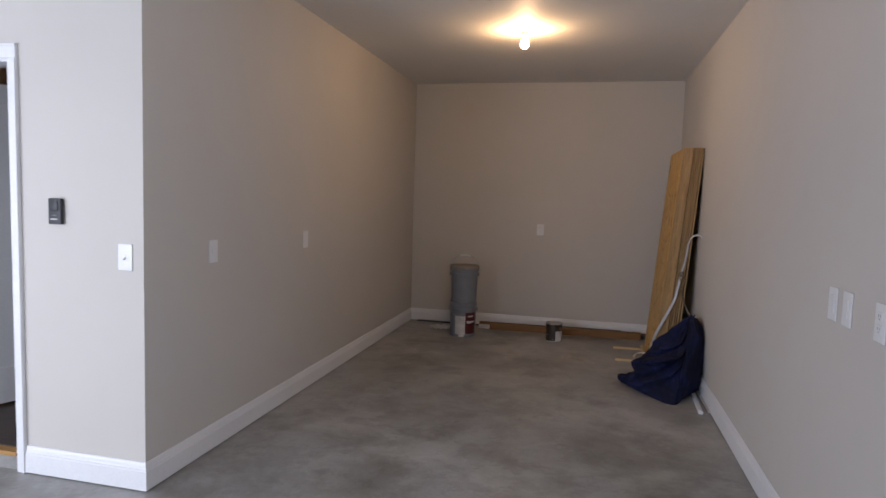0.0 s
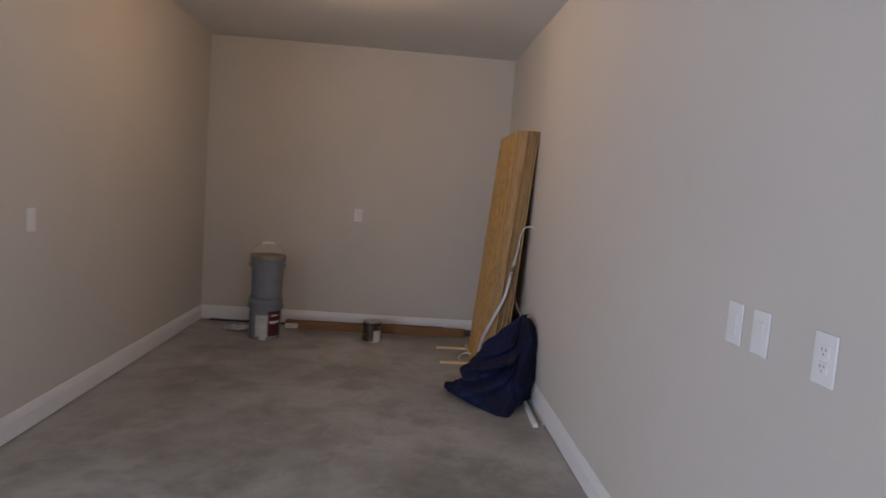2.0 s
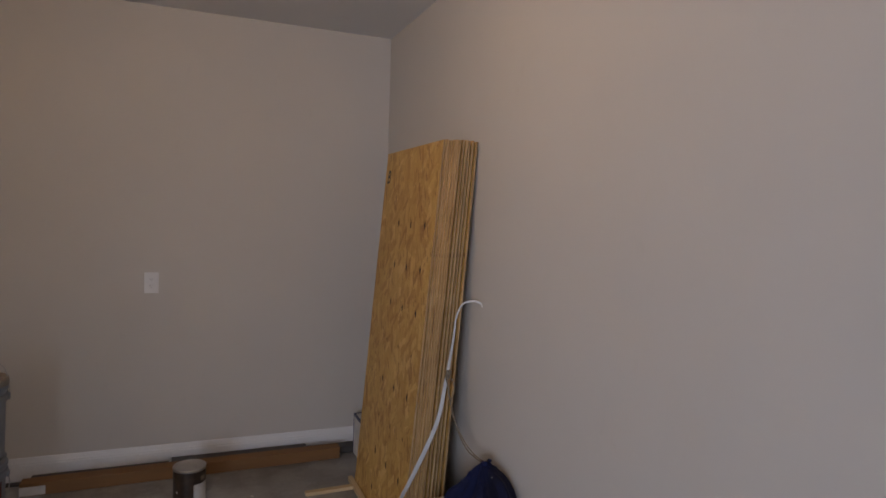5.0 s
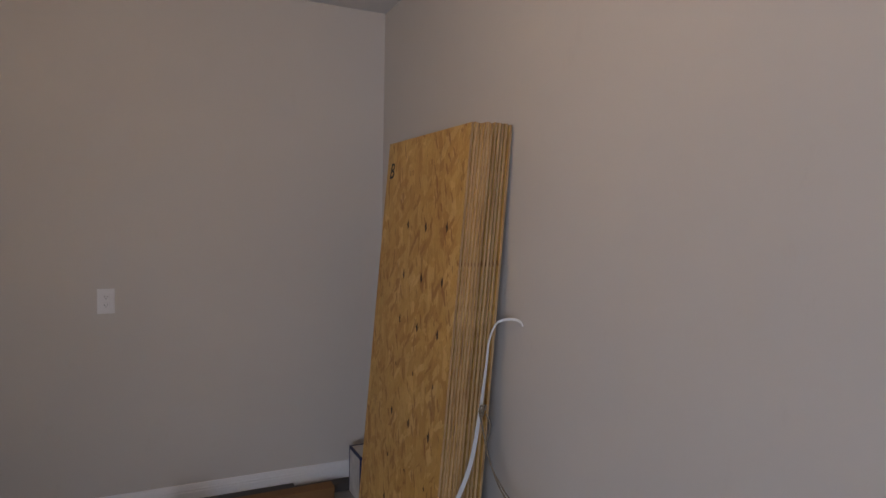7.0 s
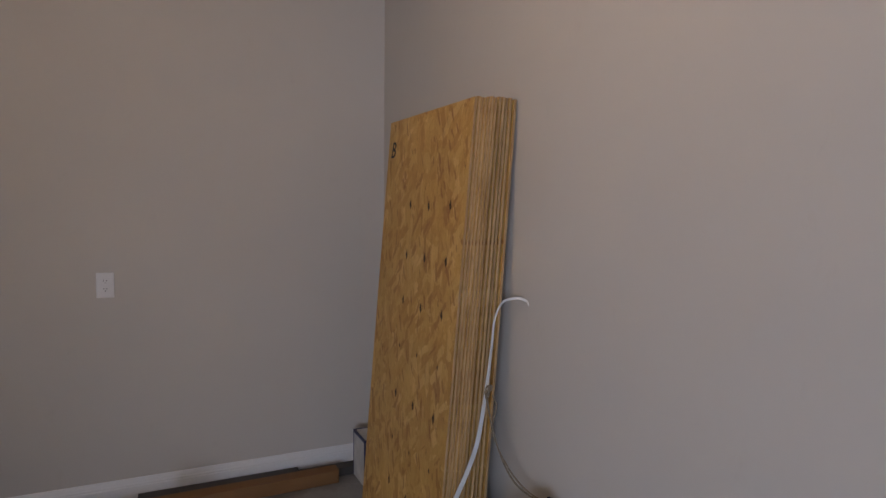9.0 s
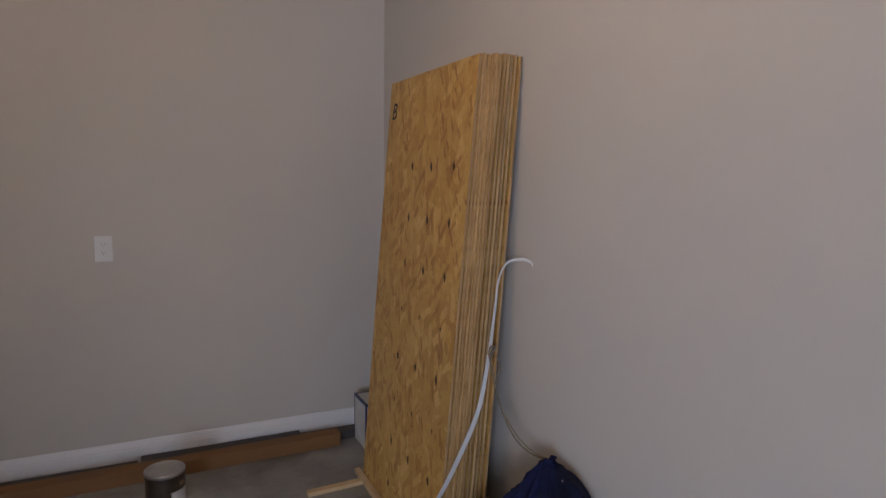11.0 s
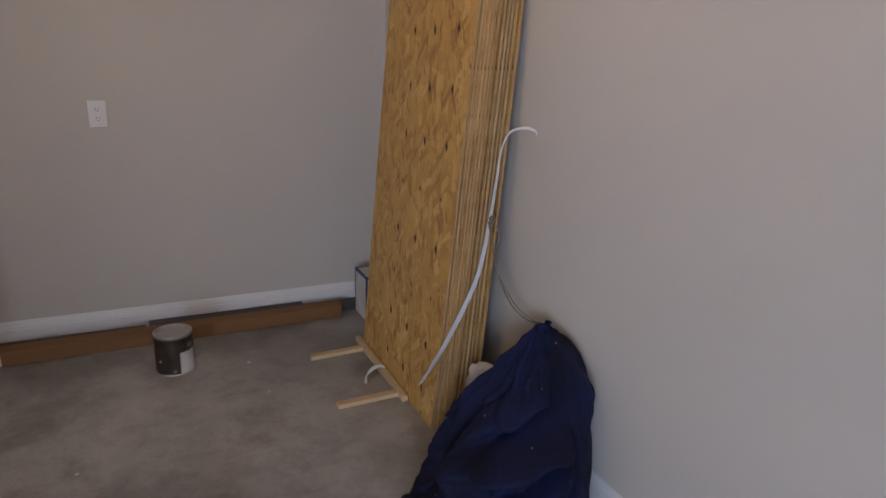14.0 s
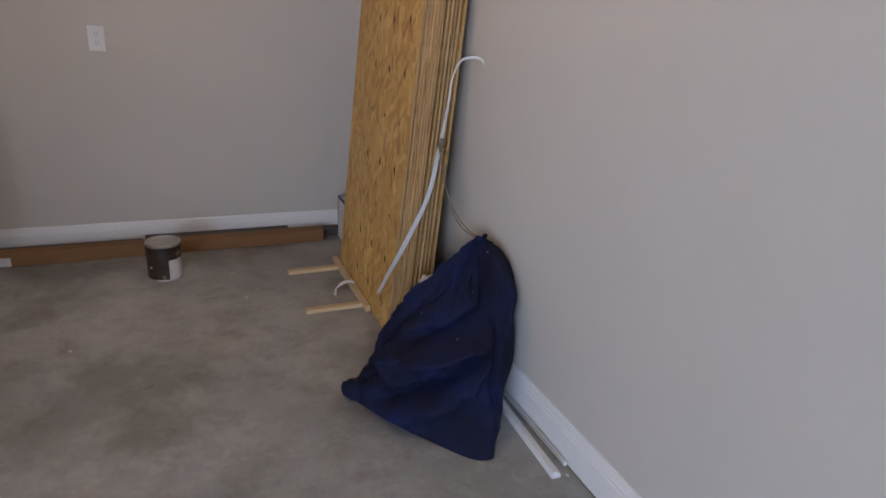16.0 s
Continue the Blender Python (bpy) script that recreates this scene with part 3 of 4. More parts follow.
def wall_plate(kind, m, label, category):
    """A cover plate in its own frame: x across, z up, its face towards -y."""
    o = thing("wall_plate", label, category, m)
    part("plate", rbox(-0.039, -0.006, -0.062, 0.039, -0.0003, 0.062, 0.0035, 3), PLASTIC, o, "", True)
    if kind == "duplex":
        for z in (0.020, -0.020):
            bm = rbox(-0.0165, -0.0085, z - 0.014, 0.0165, -0.0055, z + 0.014, 0.0012)
            rec = part("receptacle", bm, PLASTIC, o)
            bm = bmesh.new()
            for x, hh in ((-0.0065, 0.0045), (0.0065, 0.0035)):
                box(bm, x - 0.001, -0.0088, z + 0.003 - hh, x + 0.001, -0.0084, z + 0.003 + hh)
            box(bm, -0.002, -0.0088, z - 0.010, 0.002, -0.0084, z - 0.006)
            part("slots", bm, DARK_SLOT, rec)
    elif kind == "rocker":
        bm = rbox(-0.0165, -0.0075, -0.0335, 0.0165, -0.0055, 0.0335, 0.001)
        part("frame", bm, PLASTIC, o)
        bm = bmesh.new()
        box(bm, -0.0145, -0.0115, -0.031, 0.0145, -0.0070, 0.031)
        for v in bm.verts:
            if v.co.z > 0 and v.co.y < -0.01:
                v.co.y += 0.0035
        part("rocker", bevelled(bm, 0.0008), PLASTIC, o)
    elif kind == "blank":
        part("frame", rbox(-0.0165, -0.0072, -0.0335, 0.0165, -0.0055, 0.0335, 0.0006), PLASTIC, o)
        part("insert", rbox(-0.0150, -0.0095, -0.0318, 0.0150, -0.0070, 0.0318, 0.0012), PLASTIC, o)
    elif kind == "toggle":
        bm = rbox(-0.0055, -0.0075, -0.012, 0.0055, -0.0055, 0.012, 0.0006)
        part("collar", bm, PLASTIC, o)
        bm = bmesh.new()
        box(bm, -0.0035, -0.020, -0.004, 0.0035, -0.006, 0.004, pose(0, 0, 0, 25))
        part("toggle", bevelled(bm, 0.001), PLASTIC, o)
    for z in ((0.048, -0.048) if kind != "duplex" else (0.0,)):
        s = part("screw", lathe([(0, 0.0012), (0.0025, 0.0010), (0.0032, 0)], 12), PLASTIC, o)
        s.matrix_local = pose(0, -0.006, z, 90)
    return o


wall_plate("duplex", pose(1.479, Y1, 1.126), "white duplex outlet with cover plate on the end wall", "outlet")
wall_plate("rocker", pose(0, 0.543, 1.113, 0, 0, 90), "white rocker switch plate on the greige wall", "switch")
wall_plate("blank", pose(0, 1.678, 1.115, 0, 0, 90), "plain white cover plate on the greige wall", "cover plate")
wall_plate("toggle", pose(-0.098, 0, 1.122), "white toggle switch plate beside the wall corner", "switch")
wall_plate("blank", pose(X1, 0.092, 1.099, 0, 0, -90), "blank white cover plate, one of a pair", "cover plate")
wall_plate("blank", pose(X1, -0.040, 1.099, 0, 0, -90), "blank white cover plate, one of a pair", "cover plate")
wall_plate("duplex", pose(X1, -0.300, 1.099, 0, 0, -90), "white duplex outlet beside two blank plates", "outlet")


def console():
    o = thing("door_opener_console", "black garage door opener wall console with a white mark", "wall control", pose(-0.474, 0, 1.324))
    part("housing", rbox(-0.036, -0.024, -0.062, 0.036, -0.0005, 0.062, 0.006, 3), BLACK_PLASTIC, o, "", True)
    part("button", rbox(-0.022, -0.028, 0.002, 0.022, -0.0235, 0.05, 0.003, 2), BLACK_PLASTIC, o, "large raised black button", True)
    part("badge", rbox(-0.022, -0.0250, -0.040, 0.018, -0.0242, -0.034, 0.0002, 1), PAPER, o, "thin white printed bar")
    part("badge", rbox(-0.012, -0.0250, -0.020, 0.012, -0.0242, -0.017, 0.0002, 1), GREY_PLASTIC, o, "thin grey printed bar")


console()


# ---- things in the alcove ----
def strand_board(dx, top, bottom, y0, y1, height, lettered=False):
    """One sheet: its foot at x = bottom, leaning to x = top."""
    lean = math.degrees(math.atan2(top - bottom, height))
    o = thing("strand_board_sheet", "gold-brown oriented strand board sheet leaning in a stack on the wall", "board",
              pose(bottom, y0, zf(3.5) + 0.0015, 0, lean, 0), "stack of strand boards")
    w = y1 - y0
    hgt = height / math.cos(radians(lean))
    bm = rbox(0.0, 0, 0, dx, w, hgt, 0.0005, 1)
    ob = mesh_ob("panel", bm, OSB)
    ob.data.materials.append(OSB_EDGE)
    for f in ob.data.polygons:
        if abs(f.normal.x) < 0.9:
            f.material_index = 1
    ob.parent = o
    if lettered:
        o["label"] = "front strand board sheet marked B in black, with printed nail marks"
        cu = bpy.data.curves.new("letter", "FONT")
        cu.body, cu.size, cu.shear, cu.extrude, cu.offset = "B", 0.105, 0.22, 0.0003, 0.0013
        tmp = new("letter", cu)
        me = bpy.data.meshes.new_from_object(tmp.evaluated_get(bpy.context.evaluated_depsgraph_get()))
        bpy.data.objects.remove(tmp)
        me.materials.clear()
        me.materials.append(INK)
        le = new("letter", me)
        le.parent = o
        # upright, facing -x: text right = -y
        le.matrix_local = Matrix(((0, 0, -1, -0.0006), (-1, 0, 0, w - 0.035), (0, 1, 0, hgt - 0.172), (0, 0, 0, 1)))
        tagged(le, "hand-marked black letter B")
        for zc in (1.53, 1.32, 1.115, 0.91, 0.71, 0.51, 0.315, 0.12):
            for k, yc in enumerate((3.212, 3.415, 3.612)):
                faint = 1.0 if zc not in (0.91, 0.51) else 0.55
                bm = bmesh.new()
                pts = [(0, 0.022), (0.006, 0.008), (0.013, 0.001), (0.007, -0.007), (0.001, -0.023), (-0.009, -0.010), (-0.006, 0.005)]
                z0 = (zc + random.uniform(-0.006, 0.006)) / math.cos(radians(lean))
                vs = [bm.verts.new((-0.0006, yc - y0 + faint * a * random.uniform(0.8, 1.2), z0 + faint * b)) for a, b in pts]
                f = bm.faces.new(vs)
                r = bmesh.ops.extrude_face_region(bm, geom=[f])
                bmesh.ops.translate(bm, vec=(0.0005, 0, 0), verts=[v for v in r["geom"] if isinstance(v, bmesh.types.BMVert)])
                bmesh.ops.recalc_face_normals(bm, faces=bm.faces)
                part("nail_mark", bm, BARK, o)
    return o


def boards():
    """A front sheet a little apart, five packed tight, and six that fan out towards the foot."""
    rnd = random.Random(5)
    bot, top, thick = 2.600, 2.747, 0.0098
    gaps = [(0.0034, 0.0038)] + [(0.0004, 0.0006)] * 5 + [(0.0068, 0.0104)] * 6
    for i, (gap_top, gap_foot) in enumerate(gaps):
        near = 3.084 - 0.0050 * min(i, 6) + (0 if i == 0 else rnd.uniform(-0.003, 0.004))
        strand_board(thick, top, bot, near, 3.945 + rnd.uniform(-0.006, 0.004),
                     1.925 - zf(3.5) + (0 if i == 0 else rnd.uniform(-0.004, 0.002)), i == 0)
        k = rnd.uniform(0.8, 1.2) if i else 1.0
        top += thick + gap_top * k
        bot += thick + gap_foot * k


boards()


def stick(p0, p1, w, h, name="wood_strip", label="pale pine furring strip lying on the concrete floor"):
    """A square-sawn strip lying from p0 to p1 (x, y)."""
    p0, p1 = Vector(p0), Vector(p1)
    d = p1 - p0
    o = mesh_ob(name, rbox(0, -w / 2, 0, d.length, w / 2, h, 0.0015), PINE)
    o.matrix_world = pose(p0.x, p0.y, zf((p0.y + p1.y) / 2) + 0.0005, 0, 0, math.degrees(math.atan2(d.y, d.x)))
    return tagged(o, label, "wood strip", "pine strips under the boards")


stick((2.30, 3.86), (2.569, 3.872), 0.036, 0.019)
stick((2.302, 3.385), (2.571, 3.392), 0.036, 0.019)
stick((2.583, 3.985), (2.585, 3.325), 0.026, 0.026, label="pale pine strip along the foot of the boards")


def vinyl_strip():
    zb = zf(3.2)
    pts = [(2.906, 2.950, 1.182), (2.904, 2.966, 1.197), (2.882, 2.992, 1.204), (2.845, 3.03, 1.185), (2.822, 3.045, 1.12), (2.815, 3.05, 1.03), (2.79, 3.03, 0.92), (2.770, 3.015, 0.84),
           (2.735, 3.02, 0.65), (2.650, 3.035, 0.445), (2.599, 3.075, 0.305), (2.583, 3.165, 0.170)]
    sides = [(0.3, 1, 0.2), (0.1, 0.3, -1), (0.1, 0.4, -1), (0.5, 0.4, -0.6), (1, 0.4, 0), (1, 0.5, 0), (1, 0.6, 0), (1, 0.4, 0.2), (1, 0.2, 0.35), (1, 0.1, 0.4), (1, 0.1, 0.4), (1, 0.2, 0.4)]
    o = mesh_ob("vinyl_strip", ribbon(pts, sides, [0.004, 0.009, 0.010, 0.009, 0.009, 0.012, 0.018, 0.019, 0.021, 0.023, 0.024, 0.023], 0.0028), VINYL, True)
    curl = [(2.590, 3.590, 0.034), (2.570, 3.605, 0.039), (2.528, 3.590, 0.040), (2.488, 3.555, 0.026), (2.474, 3.530, 0.006)]
    flat = [(0.1, 0.6, 0.6), (0.2, 1, 0.4), (0.3, 1, 0.2), (0.6, 0.8, 0.0), (0.7, 0.7, 0)]
    e = mesh_ob("vinyl_offcut", ribbon([Vector(p) + Vector((0, 0, zb)) for p in curl], flat, [0.007, 0.016, 0.020, 0.020, 0.018], 0.0028), VINYL, True)
    tagged(e, "curled white vinyl offcut lying on the pine strip", "trim strip")
    return tagged(o, "curling white vinyl strip draped over the strand boards", "trim strip")


vinyl_strip()


def cord():
    o = thing("drawstring", "dusty brown drawstring tied to the vinyl strip", "cord")
    part("strand", tube([(2.761, 3.0, 0.872), (2.78, 2.995, 0.782), (2.791, 2.985, 0.719), (2.812, 2.95, 0.624), (2.83, 2.9, 0.566), (2.848, 2.84, 0.544), (2.852, 2.765, 0.553)], 0.0032, 7), CORD, o, "", True)
    part("strand", tube([(2.764, 2.99, 0.849), (2.788, 2.97, 0.703), (2.816, 2.92, 0.613), (2.836, 2.86, 0.568), (2.85, 2.79, 0.555), (2.857, 2.74, 0.563)], 0.0028, 7), CORD, o, "", True)
    bm = tube([(2.775 + 0.011 * math.cos(a), 2.996 + 0.006 * math.sin(2 * a), 0.872 + 0.020 * math.sin(a * 1.3)) for a in [k * 0.8 for k in range(15)]], 0.0035, 7, 5)
    part("knot", bm, CORD, o, "loose knot round the strip", True)
    part("loose_end", tube([(2.785, 2.99, 0.86), (2.80, 2.985, 0.82), (2.79, 2.985, 0.77), (2.782, 2.985, 0.745)], 0.0028, 7), CORD, o, "", True)


cord()


def sack():
    """A full drawstring bag slumped against the wall: a cone of cloth with a wide foot that ends in two pinched corners."""
    nt_, nv = 220, 120
    apex = Vector((2.828, 2.735, 0.562))
    c0 = Vector((2.665, 2.60, zf(2.5)))
    foot = [Vector(p) for p in ((2.318, 2.680), (2.345, 2.560), (2.440, 2.385), (2.58, 2.222), (2.660, 2.180), (2.702, 2.215), (2.785, 2.38), (2.880, 2.54), (2.895, 2.68), (2.84, 2.88), (2.68, 2.93), (2.49, 2.83), (2.36, 2.765))]
    loop = smooth_path([(*p, 0) for p in foot + foot[:1]], 24)[:-1]
    ring = [loop[int(i * len(loop) / nt_)] for i in range(nt_)]
    bm = bmesh.new()
    rows = []
    corner_l, corner_r = foot[0], foot[4]
    for j in range(nv + 1):
        v = j / nv
        row = []
        for i in range(nt_):
            p = Vector(ring[i])
            th = 2 * math.pi * i / nt_
            away = p - c0
            near_l = math.exp(-((p.xy - corner_l).length / 0.075) ** 2)
            near_r = math.exp(-((p.xy - corner_r).length / 0.13) ** 2)
            k = i / nt_ * 13
            wallside = max(0.0, min(1.0, (k - 4.1) / 2.4)) * max(0.0, min(1.0, (10.4 - k) / 2.2))
            wallside = wallside * wallside * (3 - 2 * wallside)
            s = (1 - v) ** (0.84 * (1 - wallside) + 0.14 * wallside)
            shut = max(0.0, min(1.0, (v - 0.085) / 0.12))
            ear = (1 - 0.5 * v) * (1 - 0.28 * shut * shut * (3 - 2 * shut)) * (1 - v) ** (0.5 * v)
            s = s * (1 - near_l) + min(ear, 1 - v * v) * near_l
            belly = 0.045 * math.sin(math.pi * min(1, v * 1.15)) * (1 - near_l) * (1 - 0.8 * near_r)
            q = apex * (1 - s) + p * s
            q.z = c0.z + 0.002 + (apex.z - c0.z) * (v ** 0.95)
            out = Vector((away.x, away.y, 0)).normalized()
            q += out * belly
            # the shoulder rests on the wall
            q += Vector((0.034, -0.022, 0)) * (wallside * math.exp(-((v - 0.80) / 0.16) ** 2))
            # foot rolls under
            under = max(0, 1 - v / 0.06)
            q -= out * (0.030 * under * under * (1 - 0.75 * near_l) * (1 - 0.75 * near_r))
            # gathers that run down from the neck, and slack folds across the front
            gather = math.sin(th * 17 + 1.5 * math.sin(th * 3)) * 0.016 * v * v * (1 - v * 0.6)
            n1 = noise.noise(Vector((th * 1.6, v * 3.2, 1.3)))
            crease = abs(noise.noise(Vector((th * 2.4 + v * 2.0, v * 4.5 - th * 0.9, 7.7))))
            crease2 = abs(noise.noise(Vector((q.x * 9 + q.z * 5, q.y * 9 - q.z * 3, q.z * 7))))
            crease3 = abs(noise.noise(Vector((q.x * 24 + q.z * 14, q.y * 24 - q.z * 9, q.z * 17))))
            calm = 1 - 0.75 * wallside
            fold = 0.030 * n1 + 0.080 * (0.22 - crease) + 0.055 * (0.18 - crease2) + 0.013 * (0.18 - crease3)
            amp = min(1, v / 0.10) * min(1, (1 - v) / 0.12)
            # the slack front: a deep pocket below the neck and two lapped folds that run down from the wall side
            u = (i / nt_) * 13 / 4 + 0.05 * noise.noise(Vector((q.x * 7, q.y * 7, q.z * 7 + 3)))
            front = max(0.0, min(1.0, (u + 0.15) / 0.25)) * max(0.0, min(1.0, (1.45 - u) / 0.3))

            def lap(u0, v0, u1, v1, lift, reach):
                along = Vector((u1 - u0, v1 - v0))
                t = ((u - u0) * along.x + (v - v0) * along.y) / along.length_squared
                side = ((u - u0) * -along.y + (v - v0) * along.x) / along.length
                fade = max(0.0, min(1.0, (t + 0.15) / 0.3)) * max(0.0, min(1.0, (1.15 - t) / 0.3))
                low = math.exp(-((side + reach) / reach) ** 2)
                high = math.exp(-((side - 0.6 * reach) / (0.6 * reach)) ** 2)
                return lift * fade * (low - 0.9 * high)
            laps = lap(0.30, 0.39, 1.05, 0.68, 0.085, 0.050) + lap(0.36, 0.09, 1.00, 0.51, 0.055, 0.050)
            du, dv = u - 0.24, v - 0.63
            along, across = (du * 0.33 - dv * 0.45) / 0.558, (du * 0.45 + dv * 0.33) / 0.558
            pocket = -0.060 * math.exp(-(along / 0.20) ** 2 - (across / 0.085) ** 2) - 0.055 * math.exp(-((u - 0.48) / 0.30) ** 2 - ((v - 0.68) / 0.13) ** 2) + 0.035 * math.exp(-((u - 0.30) / 0.13) ** 2 - ((v - 0.30) / 0.09) ** 2)
            q += out * ((0.75 * calm * (1 - 0.15 * front) * fold + front * (laps + pocket)) * amp + gather)
            q.x = min(q.x, X1 - 0.004 - (0.017 if q.z < 0.165 else 0))
            q.z = max(q.z, zf(q.y) + 0.001)
            row.append(bm.verts.new(q))
        rows.append(row)
    for a, b in zip(rows, rows[1:]):
        for i in range(nt_):
            k = (i + 1) % nt_
            bm.faces.new((a[i], a[k], b[k], b[i]))
    bm.faces.new(rows[0][::-1])
    bmesh.ops.remove_doubles(bm, verts=rows[-1], dist=0.0005)
    bmesh.ops.recalc_face_normals(bm, faces=bm.faces)
    # the soft ear at the far corner
    lobe = bmesh.ops.create_uvsphere(bm, u_segments=36, v_segments=24, radius=1.0)["verts"]
    for v in lobe:
        n = v.co.copy()
        k = 1 + 0.16 * noise.noise(n * 1.9) + 0.07 * noise.noise(n * 5)
        v.co = Vector((2.352, 2.655, c0.z + 0.036)) + pose(0, 0, 0, 0, 12, -16).to_3x3() @ Vector((n.x * 0.062 * k, n.y * 0.046 * k, n.z * 0.037 * k))
        v.co.z = max(v.co.z, c0.z + 0.001)
    o = thing("canvas_sack", "full navy canvas drawstring sack slumped against the wall", "sack")
    part("bag", bm, CANVAS, o, "", True)
    # gathered frill above the drawstring
    bm = bmesh.new()
    rows = []
    for j in range(9):
        v = j / 8
        row = []
        for i in range(72):
            th = 2 * math.pi * i / 72
            r = 0.011 + 0.010 * v + 0.004 * v * math.sin(th * 7 + 2 * v) + 0.004 * math.sin(th * 3)
            row.append(bm.verts.new((apex.x + 0.004 + 0.8 * r * math.cos(th) + 0.010 * v, apex.y - 0.01 + r * math.sin(th) * 1.2 - 0.015 * v, apex.z - 0.026 + 0.042 * v + 0.008 * v * math.sin(th * 2 + 1))))
        rows.append(row)
    for a, b in zip(rows, rows[1:]):
        for i in range(72):
            bm.faces.new((a[i], a[(i + 1) % 72], b[(i + 1) % 72], b[i]))
    part("neck_frill", bm, CANVAS, o, "", True)


sack()


def trim_piece(name, x, y0, y1, w, h, rot, label):
    bm = bmesh.new()
    prof = [(0, 0), (w, 0), (w, h * 0.55), (w * 0.75, h * 0.6), (w * 0.65, h * 0.85), (w * 0.4, h), (0, h)]
    rows = [[bm.verts.new((a, y, b + zf(y) - zf(y0))) for a, b in prof] for y in (0, y1 - y0)]
    for k in range(2):
        for a, (pa, pb) in zip(rows[k], prof):
            a.co.z = pb + (zf(y1) - zf(y0) if k else 0)
    n = len(prof)
    for i in range(n):
        bm.faces.new((rows[0][i], rows[0][(i + 1) % n], rows[1][(i + 1) % n], rows[1][i]))
    bm.faces.new(rows[0])
    bm.faces.new(rows[1][::-1])
    bmesh.ops.recalc_face_normals(bm, faces=bm.faces)
    o = mesh_ob(name, bm, TRIM)
    o.matrix_world = pose(x, y0, zf(y0) + 0.0008, 0, 0, rot)
    return tagged(o, label, "trim strip")


trim_piece("trim_offcut", 2.812, 2.045, 2.95, 0.030, 0.026, -2.2, "white moulded trim offcut on the floor beside the baseboard")
trim_piece("trim_offcut", 2.8825, 2.085, 2.98, 0.010, 0.020, 0.0, "narrow white trim offcut standing against the baseboard")


def bucket(m, label, lid, labelled):
    o = thing("plastic_bucket", label, "bucket", m, "stacked buckets")
    prof = [(0.0, 0.004), (0.118, 0.004), (0.124, 0.0), (0.130, 0.002), (0.132, 0.012), (0.1385, 0.235), (0.139, 0.262), (0.1490, 0.263), (0.1500, 0.268), (0.1500, 0.288), (0.1485, 0.291), (0.1415, 0.292), (0.142, 0.310), (0.1490, 0.311), (0.150, 0.315), (0.150, 0.323), (0.1480, 0.326), (0.1425, 0.327), (0.143, 0.352), (0.138, 0.353), (0.137, 0.300), (0.128, 0.015), (0.0, 0.012)]
    part("body", lathe(prof, 64), GREY_PLASTIC, o, "", True)
    if lid:
        part("lid", lathe([(0.0, 0.356), (0.112, 0.356), (0.118, 0.360), (0.124, 0.366), (0.146, 0.366), (0.151, 0.362), (0.1525, 0.350), (0.1525, 0.335), (0.149, 0.333), (0.147, 0.345), (0.0, 0.350)], 64), LID_PLASTIC, o, "dusty tan-grey snap lid", True)
    bail = smooth_path([(-0.151, 0, 0.275), (-0.152, -0.01, 0.33), (-0.13, -0.005, 0.41), (-0.07, 0, 0.455), (0, 0, 0.468), (0.07, 0, 0.455), (0.13, -0.005, 0.41), (0.152, -0.01, 0.33), (0.151, 0, 0.275)], 6)
    if lid:
        part("bail", tube(bail, 0.0020, 6, 2), WIRE, o, "thin wire bail handle", True)
        part("grip", tube([(-0.055, 0, 0.459), (0, 0, 0.468), (0.055, 0, 0.459)], 0.009, 10, 6), PLASTIC, o, "white plastic grip", True)
    for sx in (-1, 1):
        e = part("ear", lathe([(0, 0.008), (0.014, 0.008), (0.017, 0.004), (0.017, 0)], 20), GREY_PLASTIC, o, "", True)
        e.matrix_local = pose(sx * 0.1485, 0, 0.275, 0, 90 * sx, 0)
    if labelled:
        a = radians(42)
        ear, fro = Vector((math.cos(a), math.sin(a), 0)), Vector((math.sin(a), -math.cos(a), 0))
        arc = [ear * (0.1525 * math.cos(f)) + fro * (0.1565 * math.sin(f)) + Vector((0, 0, 0.275 - 0.115 * math.sin(f))) for f in [math.pi * k / 12 for k in range(13)]]
        part("bail", tube(arc, 0.0020, 6, 3), WIRE, o, "thin wire bail handle", True)
        part("grip", tube(arc[5:8], 0.008, 10, 6), PLASTIC, o, "white plastic grip", True)

        def wrap(name, a0, a1, z0, z1, mat, lab, lift=0.001):
            bm = bmesh.new()
            n = 18
            cols = []
            for k in range(n + 1):
                a = radians(a0 + (a1 - a0) * k / n)
                cols.append([bm.verts.new(((0.132 + 0.0065 * (z - 0.012) / 0.223 + lift + d) * math.cos(a), (0.132 + 0.0065 * (z - 0.012) / 0.223 + lift + d) * math.sin(a), z)) for z, d in ((z0, 0), (z1, 0), (z1, -0.0008), (z0, -0.0008))])
            for p, q in zip(cols, cols[1:]):
                for k in range(4):
                    bm.faces.new((p[k], q[k], q[(k + 1) % 4], p[(k + 1) % 4]))
            bm.faces.new(cols[0])
            bm.faces.new(cols[-1][::-1])
            bmesh.ops.recalc_face_normals(bm, faces=bm.faces)
            return part(name, bm, mat, o, lab, True)
        wrap("label", 246, 292, 0.030, 0.215, PAPER, "plain white paper label")
        wrap("label", 292, 345, 0.035, 0.250, RED_INK, "dark red printed label")
        bm = bmesh.new()
        wrap("label_print", 300, 322, 0.14, 0.165, PAPER, "white printed bar", 0.002)
        wrap("label_print", 303, 330, 0.205, 0.22, PAPER, "white printed bar", 0.002)
        wrap("paint_drip", 262, 288, 0.003, 0.028, PAPER, "pale paint smear", 0.001)
    return o


